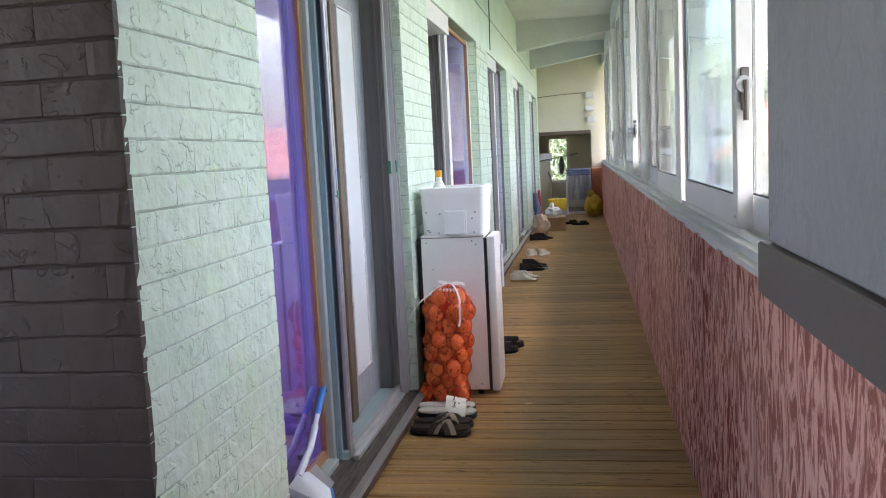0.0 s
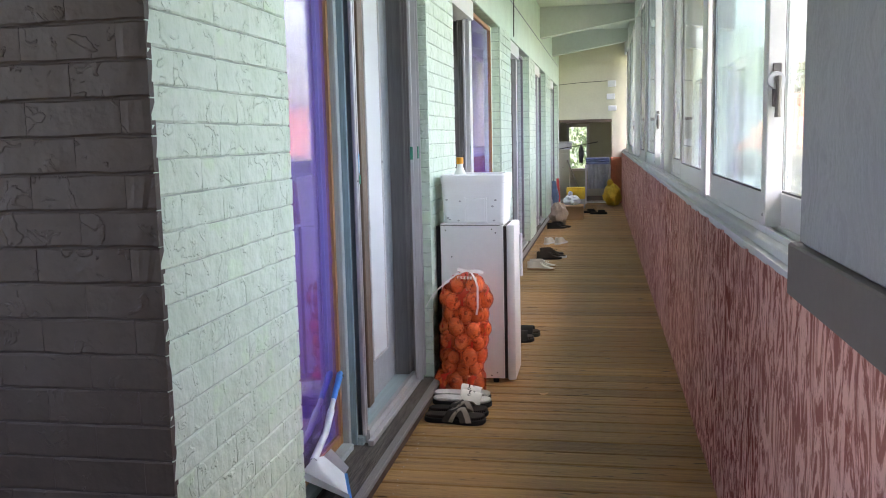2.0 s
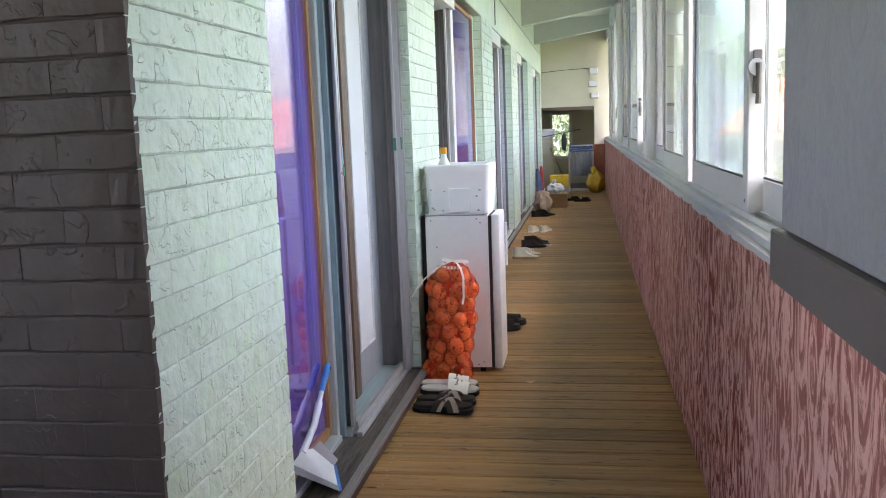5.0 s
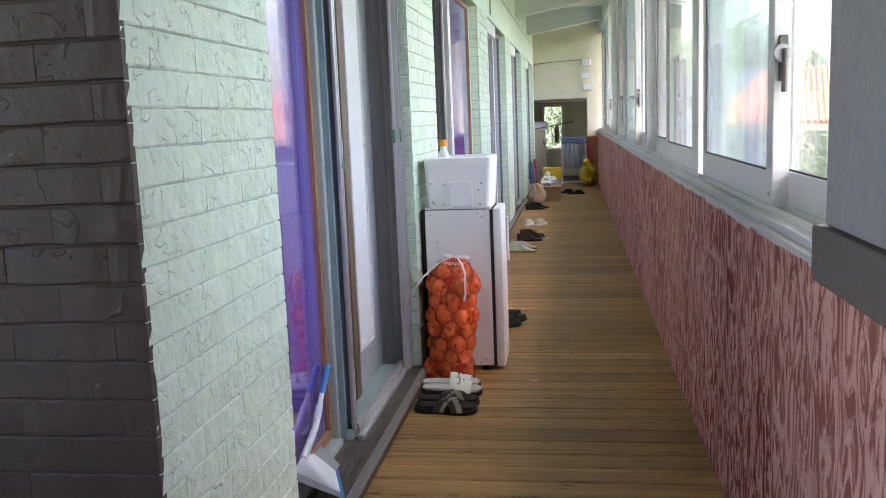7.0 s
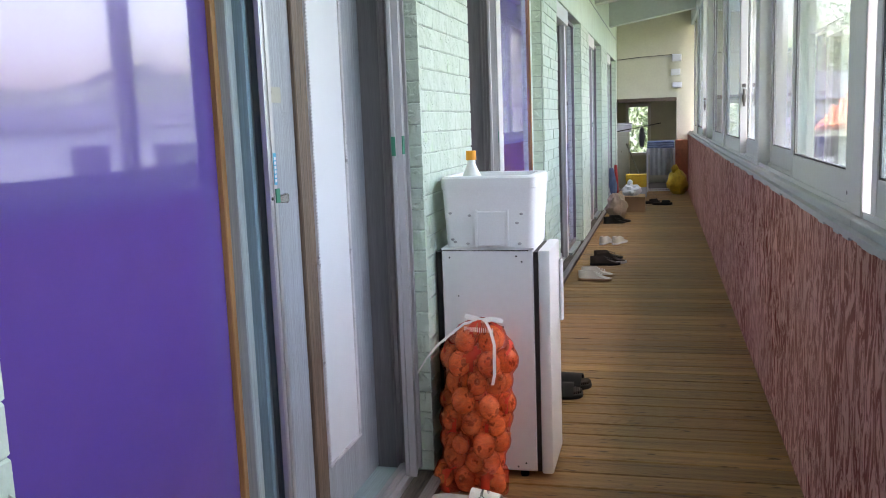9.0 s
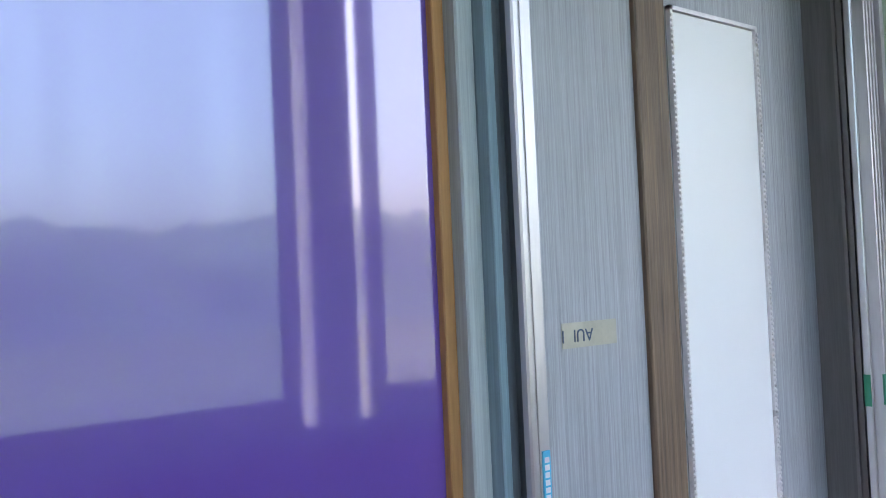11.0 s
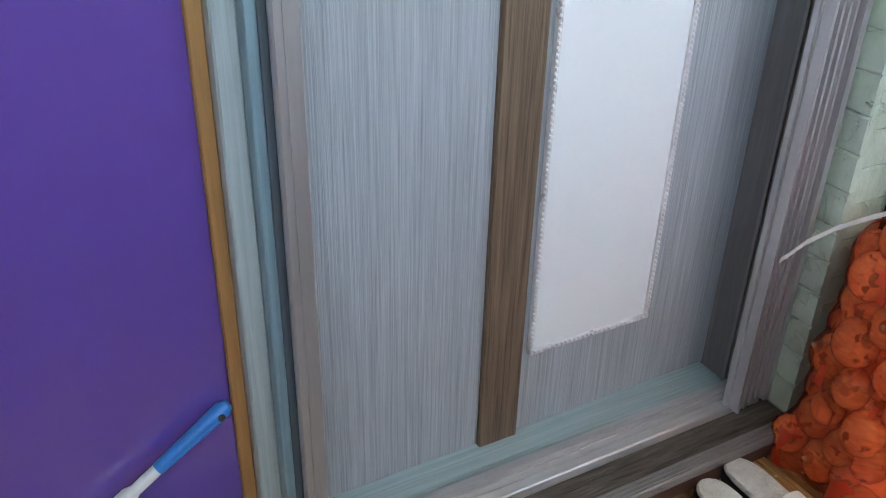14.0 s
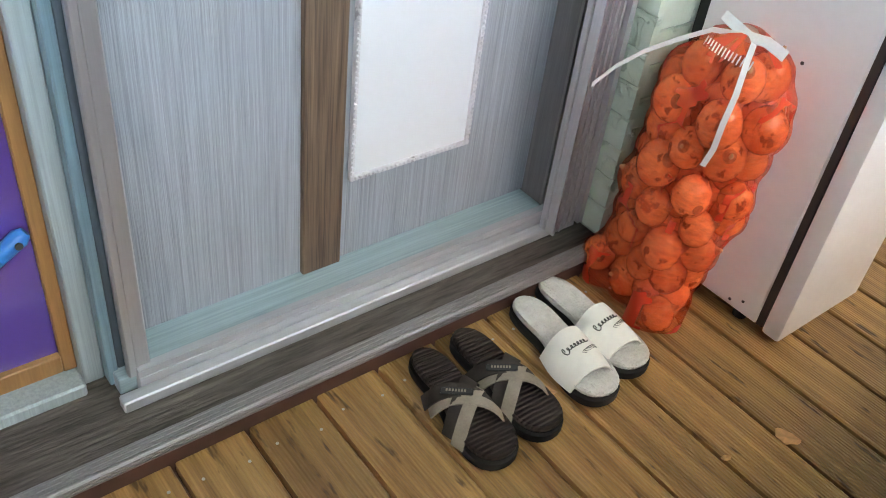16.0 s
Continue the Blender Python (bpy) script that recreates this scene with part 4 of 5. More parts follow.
ONION = onion_mesh()
rng = random.Random(5)
centres = []
for lay in range(8):
    z = 0.045 + lay * 0.068
    rad = 0.085 + (0.012 if lay in (3, 4, 6) else 0.0) - (0.030 if lay == 0 else 0.012 if lay == 1 else 0)
    if lay == 7:
        rad = 0.060
    cnt = 6 if lay < 7 else 4
    for i in range(cnt):
        a = math.tau * (i + 0.5 * (lay % 2)) / cnt + rng.uniform(-0.12, 0.12)
        r = rad + rng.uniform(-0.008, 0.008)
        centres.append((r * math.cos(a) * 1.12, r * math.sin(a) * 0.92, z + rng.uniform(-0.012, 0.012), rng.uniform(0.86, 1.14)))
    if lay < 7:
        centres.append((0, 0, z, 1.0))
extra = [(-0.125, -0.045, 0.045, 0.95), (-0.13, 0.02, 0.05, 0.9), (0.10, -0.075, 0.04, 0.9)]
for x, y, z, s in centres + extra:
    o = new("onion", ONION)
    o.parent = sack
    o.matrix_basis = Matrix.Translation((x, y, z)) @ Euler((rng.uniform(-1.3, 1.3), rng.uniform(-1.3, 1.3), rng.uniform(0, 6))).to_matrix().to_4x4() @ Matrix.Diagonal((s, s, s * 0.95, 1))
# net: a sleeve that bulges over the onions
bm = bmesh.new()
nu, nv = 56, 60
rows = []
for j in range(nv + 1):
    z = -0.0 + 0.565 * j / nv
    row = []
    for i in range(nu):
        a = math.tau * i / nu
        dx, dy = math.cos(a), math.sin(a)
        best = 0.045
        for x, y, zz, s in centres + extra:
            R = 0.0475 * s
            dz = z - zz
            if abs(dz) < R:
                rho = math.sqrt(R * R - dz * dz)
                along, off = x * dx + y * dy, x * dy - y * dx
                if abs(off) < rho:
                    best = max(best, along + math.sqrt(rho * rho - off * off))
        row.append(best)
    rows.append(row)
sm = [[max(rows[j][i], 0.87 * max(rows[jj][(i + k) % nu] for jj in range(max(0, j - 3), min(nv, j + 3) + 1) for k in (-3, -2, -1, 0, 1, 2, 3))) for i in range(nu)] for j in range(nv + 1)]
vr = []
for j in range(nv + 1):
    z = max(0.003, 0.565 * j / nv)
    vr.append([bm.verts.new(((sm[j][i] + 0.002) * math.cos(math.tau * i / nu), (sm[j][i] + 0.002) * math.sin(math.tau * i / nu), z)) for i in range(nu)])
neck = [bm.verts.new((0.028 * math.cos(math.tau * i / nu), 0.028 * math.sin(math.tau * i / nu), 0.598)) for i in range(nu)]
vr.append(neck)
for a, b in zip(vr, vr[1:]):
    for i in range(nu):
        bm.faces.new((a[i], a[(i + 1) % nu], b[(i + 1) % nu], b[i]))
bmesh.ops.smooth_vert(bm, verts=[v for r in vr[1:-1] for v in r], factor=0.4, use_axis_x=True, use_axis_y=True, use_axis_z=True)
slack = [min(1.0, max(0.0, (sm[j][i] - rows[j][i]) / 0.045)) for j in range(nv + 1) for i in range(nu)] + [1.0] * nu
net = part("net", bm, M_NET, sack, "red plastic net", smooth=180)
net.data.attributes.new("slack", "FLOAT", "POINT").data.foreach_set("value", slack)
bm = newbm()
ribbon(bm, [(0.00, -0.03, 0.592), (-0.05, -0.06, 0.585), (-0.10, -0.085, 0.55), (-0.15, -0.115, 0.51), (-0.185, -0.145, 0.47), (-0.21, -0.175, 0.425)], [(0, -0.3, 1)] * 6, 0.010, 0.0015)
part("ribbon", bm, M_RIBBON, sack, "loose end of white ribbon")
bm = newbm()
ribbon(bm, [(0.03, -0.03, 0.592), (0.06, -0.085, 0.57), (0.082, -0.118, 0.53), (0.085, -0.126, 0.48), (0.088, -0.127, 0.43), (0.082, -0.130, 0.395)], [(1, 0.4, 0)] * 6, 0.012, 0.0015)
part("ribbon", bm, M_RIBBON, sack, "hanging end of white ribbon")
bm = newbm()
ribbon(bm, [(-0.055, -0.03, 0.606), (-0.02, -0.03, 0.600), (0.015, -0.03, 0.594), (0.055, -0.03, 0.601), (0.10, -0.028, 0.594)], [(0, 0.6, 0.8)] * 5, 0.019, 0.003)
part("bow", bm, M_RIBBON, sack, "white ribbon knot")
for q in range(14):
    bm = newbm()
    x = -0.045 + q * 0.0085
    ribbon(bm, [(x, -0.062 - 0.02 * math.cos((x - 0.01) * 18), 0.577), (x + 0.003, -0.074 - 0.02 * math.cos((x - 0.01) * 18), 0.564)], (1, 0, 0), 0.003, 0.001)
    part("stitch", bm, M_RIBBON, sack)


# ---------------------------------------------------------------- footwear by the first door
def sole_outline(length, wh, wf, n=40):
    """Outline of a sole, heel at x=0, toe at x=length."""
    pts = []
    for i in range(n):
        a = math.tau * i / n
        u = 0.5 - 0.5 * math.cos(a)
        w = wh + (wf - wh) * (1 / (1 + math.exp(-(u - 0.48) * 11)))
        w *= 1 - 0.16 * math.exp(-((u - 0.42) / 0.14) ** 2)
        s = 1 if a < math.pi else -1
        end = min(1, (1 - (2 * u - 1) ** 6)) ** 0.5
        pts.append((u * length, s * w / 2 * end + 0.006 * math.sin(u * 3)))
    return pts


def slab(bm, pts, z0, z1, ins=0.004, lift=0.0, length=0.3):
    def zz(x, z):
        return z + lift * (max(0, x / length - 0.6) ** 2) * 2.5
    rings = []
    cx = sum(p[0] for p in pts) / len(pts)
    for z, i in ((z0, ins), (z0 + ins, 0), (z1 - ins, 0), (z1, ins)):
        k = 1 - i / 0.05
        rings.append([bm.verts.new((cx + (x - cx) * (1 - i / 0.14), y * k, zz(x, z))) for x, y in pts])
    n = len(pts)
    for a, b in zip(rings, rings[1:]):
        for i in range(n):
            bm.faces.new((a[i], a[(i + 1) % n], b[(i + 1) % n], b[i]))
    bm.faces.new(list(reversed(rings[0])))
    bm.faces.new(rings[-1])
    return bm


def arch(y0, y1, z0, h, x0, x1, n=12):
    """Points of a strap arching over the foot."""
    out = []
    for i in range(n + 1):
        u = i / n
        out.append((x0 + (x1 - x0) * u, y0 + (y1 - y0) * u, z0 + h * (1 - abs(2 * u - 1) ** 2.6)))
    return out


def slide(name, label, group, dark):
    t = thing(name, label, "slipper", group)
    pts = sole_outline(0.30, 0.078, 0.108)
    part("outsole", slab(bmesh.new(), pts, 0.0, 0.024, lift=0.01), M_BLACK, t, "black rubber outsole")
    up = [(0.004 + x * 0.975, y * 0.95) for x, y in pts]
    part("footbed", slab(bmesh.new(), up, 0.0245, 0.038, lift=0.01), M_SOLE if dark else M_WFOOT, t, "dimpled footbed")
    return t


def white_slipper(m):
    t = slide("slipper", "white rubber slide slipper with a black sole on the deck", "pair of white slippers", False)
    bm = bmesh.new()
    rows = []
    for j in range(7):
        x = 0.155 + j * 0.0165
        wid = 0.046 + 0.007 * math.sin(j / 6 * 3.1)
        rows.append([(x, yy, z) for (_, yy, z) in arch(-wid - 0.006, wid + 0.006, 0.020, 0.062 - 0.006 * j * 0.5, 0, 0, 14)])
    outer = [[bm.verts.new(p) for p in r] for r in rows]
    inner = [[bm.verts.new((p[0], p[1] * 0.93, 0.020 + (p[2] - 0.020) * 0.93)) for p in r] for r in rows]
    for a, b in zip(outer, outer[1:]):
        for i in range(14):
            bm.faces.new((a[i], a[i + 1], b[i + 1], b[i]))
    for a, b in zip(inner, inner[1:]):
        for i in range(14):
            bm.faces.new((a[i], b[i], b[i + 1], a[i + 1]))
    for o, i_ in ((outer[0], inner[0]), (outer[-1], inner[-1])):
        for i in range(14):
            bm.faces.new((o[i], o[i + 1], i_[i + 1], i_[i]))
    part("strap", bm, M_WSLIP, t, "broad white rubber strap")
    def over(x, y):
        j = (x - 0.155) / 0.0165
        return 0.0208 + (0.062 - 0.003 * j) * (1 - min(1, abs(y) / (0.052 + 0.007 * math.sin(j / 6 * 3.1))) ** 2.6)
    # printed mark as one plain looping stroke with a sprig below it
    pts = []
    for q in range(65):
        u = q / 64
        amp = 0.0085 if u < 0.14 else 0.0034
        y = -0.034 + 0.052 * u + 0.0030 * math.cos(math.tau * 7 * u)
        x = 0.196 - amp * math.sin(math.tau * 7 * u) - 0.004 * u
        pts.append((x, y, over(x, y)))
    part("print_mark", tube(newbm(), pts, 0.0011, 5), M_PRINT, t, "black printed flourish")
    for q in range(7):
        y = -0.006 + q * 0.0058
        x = 0.214 - 0.0018 * q
        b = tube(newbm(), [(x, y, over(x, y)), (x + 0.004, y + 0.007, over(x + 0.004, y + 0.007))], 0.0007, 4)
        part("print_mark", tube(b, [(x, y, over(x, y)), (x - 0.004, y + 0.007, over(x - 0.004, y + 0.007))], 0.0006, 4), M_PRINT, t, "black printed sprig")
    return put(t, m)


def dark_sandal(m):
    t = slide("sandal", "dark brown foam sandal with crossed taupe straps on the deck", "pair of dark sandals", True)
    for x0, x1, mt, wd in ((0.115, 0.205, M_DSTRAP, 0.034), (0.205, 0.115, M_DSTRAP, 0.034)):
        b = newbm()
        p = arch(-0.055, 0.055, 0.016, 0.052, x0, x1, 16)
        ribbon(b, p, [(1, (x0 - x1) * 4, 0)] * 17, wd, 0.003)
        part("strap", b, mt, t, "dark taupe strap")
    for x0, x1 in ((0.132, 0.222), (0.222, 0.132)):
        b = newbm()
        p = [(x + 0.008, y * 1.02, z + 0.0012) for x, y, z in arch(-0.055, 0.055, 0.016, 0.052, x0, x1, 16)]
        ribbon(b, p, [(1, (x0 - x1) * 4, 0)] * 17, 0.026, 0.003)
        part("webbing", b, M_STRAP, t, "taupe webbing strap")
    b = newbm(-0.008, 0.008, -0.030, 0.030, 0, 0.004, bev=0.003)
    tg = part("tag", b, M_TAG, t, "black rubber tag")
    for q in range(7):
        part("tag_mark", newbm(-0.003, 0.003, -0.020 + q * 0.0055, -0.0165 + q * 0.0055, 0.0042, 0.0046), M_STRAP, tg, "pale raised mark")
    tg.matrix_basis = pose(0.156, -0.014, 0.0685, 8, 0, -39)
    for r in range(9):
        b = newbm()
        ribbon(b, [(0.03 + r * 0.012, yy, 0.0385 + 0.0004 * (r % 2)) for yy in (-0.026, -0.013, 0, 0.013, 0.026)], (1, 0, 0), 0.004, 0.002)
        part("tread", b, M_SOLE, t)
    return put(t, m)


dark_sandal(pose(0.054, 3.679, 0, 0, 0, -5))
dark_sandal(pose(0.052, 3.780, 0, 0, 0, -2.5))
white_slipper(pose(0.043, 3.951, 0.001, 0, 0, -7) @ Matrix.Diagonal((1.03, 1.06, 1, 1)))
white_slipper(pose(0.024, 4.040, 0.001, 0, 0, -3) @ Matrix.Diagonal((1.03, 1.06, 1, 1)))


def onion_peel(m, sx, sy, mt, label):
    """A curled flake of dry onion skin."""
    rp = random.Random(int(sx * 1e5))
    bm = bmesh.new()
    n = 14
    def flake(dz):
        c = bm.verts.new((0, 0, dz))
        rr = []
        for k in (0.55, 1.0):
            rr.append([bm.verts.new((math.cos(a * math.tau / n) * sx * k * jag[a], math.sin(a * math.tau / n) * sy * k * jag[a], dz + 0.006 * k * k * math.cos(a * math.tau / n) ** 2)) for a in range(n)])
        for i in range(n):
            bm.faces.new((c, rr[0][i], rr[0][(i + 1) % n]))
            bm.faces.new((rr[0][i], rr[1][i], rr[1][(i + 1) % n], rr[0][(i + 1) % n]))
        return rr[1]
    jag = [rp.uniform(0.7, 1.1) for _ in range(n)]
    lo, hi = flake(0.0), flake(0.0012)
    for i in range(n):
        bm.faces.new((lo[i], lo[(i + 1) % n], hi[(i + 1) % n], hi[i]))
    bmesh.ops.recalc_face_normals(bm, faces=bm.faces)
    o = tagged(part("onion_peel", bm, mt), label, "onion peel", "scraps on the deck")
    o.matrix_world = m


onion_peel(pose(0.590, 4.159, 0.001, 0, 0, 15), 0.028, 0.019, M_PEEL, "pale curled flake of onion skin on the deck")
onion_peel(pose(0.262, 3.850, 0.001, 0, 0, 20), 0.016, 0.008, M_PEEL, "small dry flake of onion skin on the deck")
onion_peel(pose(0.557, 4.016, 0.001, 0, 0, 70), 0.012, 0.007, M_PEEL, "small brown flake of onion skin on the deck")

# ---------------------------------------------------------------- dustpan against the purple panel
pan = thing("dustpan", "white long-handled dustpan with a blue grip leaning on the panel", "dustpan")
tip, joint, neck_p, base = Vector((-0.172, 3.088, 0.392)), Vector((-0.168, 2.968, 0.312)), Vector((-0.160, 2.83, 0.222)), Vector((-0.150, 2.645, 0.180))
bm = newbm()
tube(bm, [joint, joint.lerp(tip, 0.3), joint.lerp(tip, 0.75), tip.lerp(joint, 0.08), tip], [0.011, 0.012, 0.014, 0.015, 0.009], 12)
part("grip", bm, M_BLUE, pan, "blue plastic grip with a hanging hole")
bm = newbm()
cyl(bm, tip.lerp(joint, 0.13) + Vector((0.0165, 0, 0)), tip.lerp(joint, 0.13) + Vector((0.0135, 0, 0)), 0.006, n=12)
part("hanging_hole", bm, M_CABLE, pan)
bm = newbm()
tube(bm, [base, neck_p, joint.lerp(neck_p, 0.35), joint.lerp(neck_p, 0.28), joint], [0.014, 0.013, 0.0145, 0.010, 0.010], 12)
part("pole", bm, M_WPLAS, pan, "white plastic pole")
bm = bmesh.new()
q4 = [bm.verts.new(p) for p in ((-0.165, 2.67, 0.165), (-0.150, 2.79, 0.192), (-0.145, 2.90, 0.160), (-0.085, 2.965, 0.066), (0.000, 2.735, 0.066))]
bm.faces.new(q4)
side = [bm.verts.new(p) for p in ((-0.150, 2.655, 0.200), (0.005, 2.722, 0.090))]
bm.faces.new((q4[0], q4[4], side[1], side[0]))
side = [bm.verts.new(p) for p in ((-0.120, 2.915, 0.185), (-0.070, 2.972, 0.090))]
bm.faces.new((q4[3], q4[2], side[0], side[1]))
bmesh.ops.solidify(bm, geom=bm.faces[:], thickness=0.005)
bmesh.ops.translate(bm, verts=bm.verts[:], vec=(0, -0.15, 0))
part("pan", bm, M_WPLAS, pan, "white plastic scoop")
bm = newbm()
ribbon(bm, [(-0.083, 2.817, 0.0655), (0.003, 2.585, 0.0655)], (0.4, 0.1, 0), 0.014, 0.006)
part("lip", bm, M_BLUE, pan, "blue rubber lip")

# ---------------------------------------------------------------- marks on the first door
note = thing("door_note", "strip of yellowed tape with handwriting stuck on the door", "note")
part("tape", newbm(-0.1948, -0.1938, 3.350, 3.485, 1.412, 1.454), M_TAPE, note)
text("writing", "AUI  1", 0.030, M_INK, pose(-0.1934, 3.385, 1.433, 90, 180, 90), note)
bm = newbm()
cyl(bm, (-0.0985, 3.185, 1.173), (-0.0945, 3.185, 1.173), 0.0045, 0.0035, 12)
part("rivet", bm, M_DSTEEL, door1, "dark rivet on the screen post")
sticker = thing("door_sticker", "small cyan sticker with white marks on the aluminium post", "sticker")
part("backing", newbm(-0.0978, -0.0950, 3.198, 3.213, 1.206, 1.283), M_CYAN, sticker)
for q in range(6):
    part("mark", newbm(-0.0949, -0.0944, 3.201, 3.210, 1.212 + q * 0.0108, 1.2198 + q * 0.0108), M_WPLAS, sticker)
for nm, (xa, xb, ya, yb, za, zb) in (("a", (-0.0745, -0.0605, 4.1062, 4.1079, 1.235, 1.300)), ("b", (-0.0385, -0.0345, 4.112, 4.135, 1.240, 1.302)), ("c", (-0.0978, -0.0950, 3.203, 3.225, 1.161, 1.196))):
    tagged(part("green_tape", newbm(xa, xb, ya, yb, za, zb), M_GTAPE), "short strip of green tape on the door frame", "tape", "strips of green tape")


# ---------------------------------------------------------------- things further along the walkway
def shoe(m, upper, sole_m, label, group, name="shoe", high=0.085):
    t = thing(name, label, "shoe", group)
    pts = sole_outline(0.28, 0.075, 0.10, 32)
    part("sole", slab(bmesh.new(), pts, 0.0, 0.022, lift=0.008), sole_m, t)
    bm = bmesh.new()
    rings = []
    for k, (z, sh) in enumerate(((0.022, 0.97), (0.045, 0.96), (0.065, 0.88), (high, 0.74))):
        r = []
        for x, y in pts:
            u = x / 0.28
            front = max(0, (u - 0.45) / 0.55)
            r.append(bm.verts.new((0.004 + x * (0.985 - 0.09 * k * front * 2.2), y * (sh - 0.1 * front * k / 3), 0.022 + (z - 0.022) * (1 - 0.62 * front ** 1.2))))
        rings.append(r)
    n = len(pts)
    for a, b in zip(rings, rings[1:]):
        for i in range(n):
            bm.faces.new((a[i], a[(i + 1) % n], b[(i + 1) % n], b[i]))
    cap = [f for f in [bm.faces.new(rings[-1])]]
    r = bmesh.ops.inset_region(bm, faces=cap, thickness=0.012, depth=0.0)
    bmesh.ops.translate(bm, verts=list({v for f in cap for v in f.verts if v.co.x < 0.15}), vec=(0, 0, -0.03))
    part("upper", bm, upper, t)
    bm = newbm()
    for q in range(4):
        ribbon(bm, [(0.135 + q * 0.02, -0.026, 0.072 - q * 0.006), (0.140 + q * 0.02, 0, 0.080 - q * 0.006), (0.135 + q * 0.02, 0.026, 0.072 - q * 0.006)], (1, 0, 0), 0.006, 0.003)
    part("laces", bm, M_RIBBON if upper in (M_SHOEW, M_SHOEG) else M_BLACK, t)
    return put(t, m)


def slip_on(m, label, group):
    t = slide("slipper", label, group, True)
    bm = newbm()
    ribbon(bm, arch(-0.052, 0.052, 0.018, 0.055, 0.2, 0.2, 12), (1, 0, 0), 0.11, 0.004)
    part("strap", bm, M_BLACK, t)
    return put(t, m)


slip_on(pose(0.16, 5.32, 0, 0, 0, 4), "black rubber slipper on the deck behind the refrigerator", "black slippers")
slip_on(pose(0.19, 5.52, 0, 0, 0, -6), "black rubber slipper on the deck behind the refrigerator", "black slippers")
shoe(pose(0.16, 8.45, 0, 0, 0, -4), M_SHOEW, M_GUM, "off-white leather sneaker with a gum sole", "row of shoes")
shoe(pose(0.17, 8.62, 0, 0, 0, 6), M_SHOEW, M_GUM, "off-white leather sneaker with a gum sole", "row of shoes")
shoe(pose(0.20, 9.20, 0, 0, 0, 8), M_DSTRAP, M_BLACK, "dark grey worn walking shoe", "row of shoes")
shoe(pose(0.25, 9.36, 0, 0, 0, -4), M_DSTRAP, M_WPLAS, "dark grey worn walking shoe with a pale sole", "row of shoes")
shoe(pose(0.21, 9.54, 0, 0, 0, 14), M_DSTRAP, M_BLACK, "dark grey worn walking shoe", "row of shoes")
shoe(pose(0.22, 10.5, 0, 0, 0, 70), M_SHOEW, M_WPLAS, "white trainer with dark stripes", "row of shoes")
shoe(pose(0.35, 10.5, 0, 0, 0, 66), M_SHOEW, M_WPLAS, "white trainer with dark stripes", "row of shoes")
shoe(pose(0.13, 12.4, 0, 0, 0, 10), M_BLACK, M_BLACK, "black shoe on the deck", "row of shoes")
shoe(pose(0.19, 12.6, 0, 0, 0, -8), M_BLACK, M_BLACK, "black shoe on the deck", "row of shoes")
slip_on(pose(0.55, 14.9, 0, 0, 0, 20), "dark slipper on the deck", "dark slippers")
slip_on(pose(0.72, 14.75, 0, 0, 0, -10), "dark slipper on the deck", "dark slippers")


def crumpled(bm, c, sx, sy, sz, seed, amt=0.18, u=24, v=16):
    ball(bm, (0, 0, 0), 1.0, u=u, v=v)
    for p in bm.verts:
        k = 1 + amt * noise.noise(p.co * 2.3 + Vector((seed, 0, 0))) * 2 + amt * 0.5 * noise.noise(p.co * 6 + Vector((0, seed, 0)))
        q = p.co * k
        p.co = Vector((c[0] + q.x * sx, c[1] + q.y * sy, max(0.002, c[2] + q.z * sz)))
    return bm


bagp = thing("paper_sack", "crumpled beige paper sack standing on the deck", "sack")
part("bag", crumpled(bmesh.new(), (0.27, 13.0, 0.15), 0.13, 0.13, 0.17, 3.0), M_BEIGE, bagp)
wbag = thing("plastic_bag", "crumpled white plastic bag lying on a box", "bag")
part("bag", crumpled(bmesh.new(), (0.44, 13.84, 0.30), 0.13, 0.12, 0.09, 7.0), M_WPLAS, wbag)
part("knot", crumpled(bmesh.new(), (0.42, 13.84, 0.40), 0.04, 0.04, 0.05, 2.0, u=12, v=8), M_WPLAS, wbag)
carton = thing("carton", "open brown cardboard box standing on the deck", "box", at=pose(0.30, 13.7, 0.001))
part("body", newbm(0, 0.33, 0, 0.33, 0, 0.23, bev=0.004), M_CARD, carton)
part("flap", newbm(0.0, 0.33, -0.10, 0.0, 0.222, 0.226), M_CARD, carton)
yb = thing("yellow_box", "yellow box standing on a stack by the opening", "box", at=pose(0.28, 16.0, 0))
part("body", newbm(0, 0.34, 0, 0.28, 0.17, 0.38, bev=0.006), M_YELLOW, yb)
part("base", newbm(0.02, 0.34, 0.02, 0.28, 0, 0.169, bev=0.004), M_GCLOTH, yb, "grey printed lower carton")
ysack = thing("yellow_sack", "bulging yellow plastic sack by the parapet", "sack")
part("bag", crumpled(bmesh.new(), (1.12, 16.55, 0.19), 0.17, 0.18, 0.21, 5.0, 0.12), M_YELLOW, ysack)
part("neck", crumpled(bmesh.new(), (1.08, 16.55, 0.43), 0.06, 0.06, 0.07, 1.0, u=12, v=8), M_YELLOW, ysack)
rack = thing("drying_rack", "white folding drying rack with a blue quilt and cloths", "drying rack", at=pose(0.62, 17.0, 0) @ Matrix.Diagonal((1, 1, 0.9, 1)))
for x, y in ((0, 0), (0.46, 0), (0, 0.35), (0.46, 0.35)):
    bm = newbm()
    tube(bm, [(x, y, 0), (x, y, 0.84)], 0.014)
    part("leg", bm, M_WPLAS, rack)
for y in (0, 0.35):
    for z in (0.03, 0.78, 0.84):
        bm = newbm()
        tube(bm, [(0, y, z), (0.46, y, z)], 0.011)
        part("bar", bm, M_WPLAS, rack)
quilt = thing("quilt", "folded denim-blue quilt lying on the drying rack", "quilt")
bm = bmesh.new()
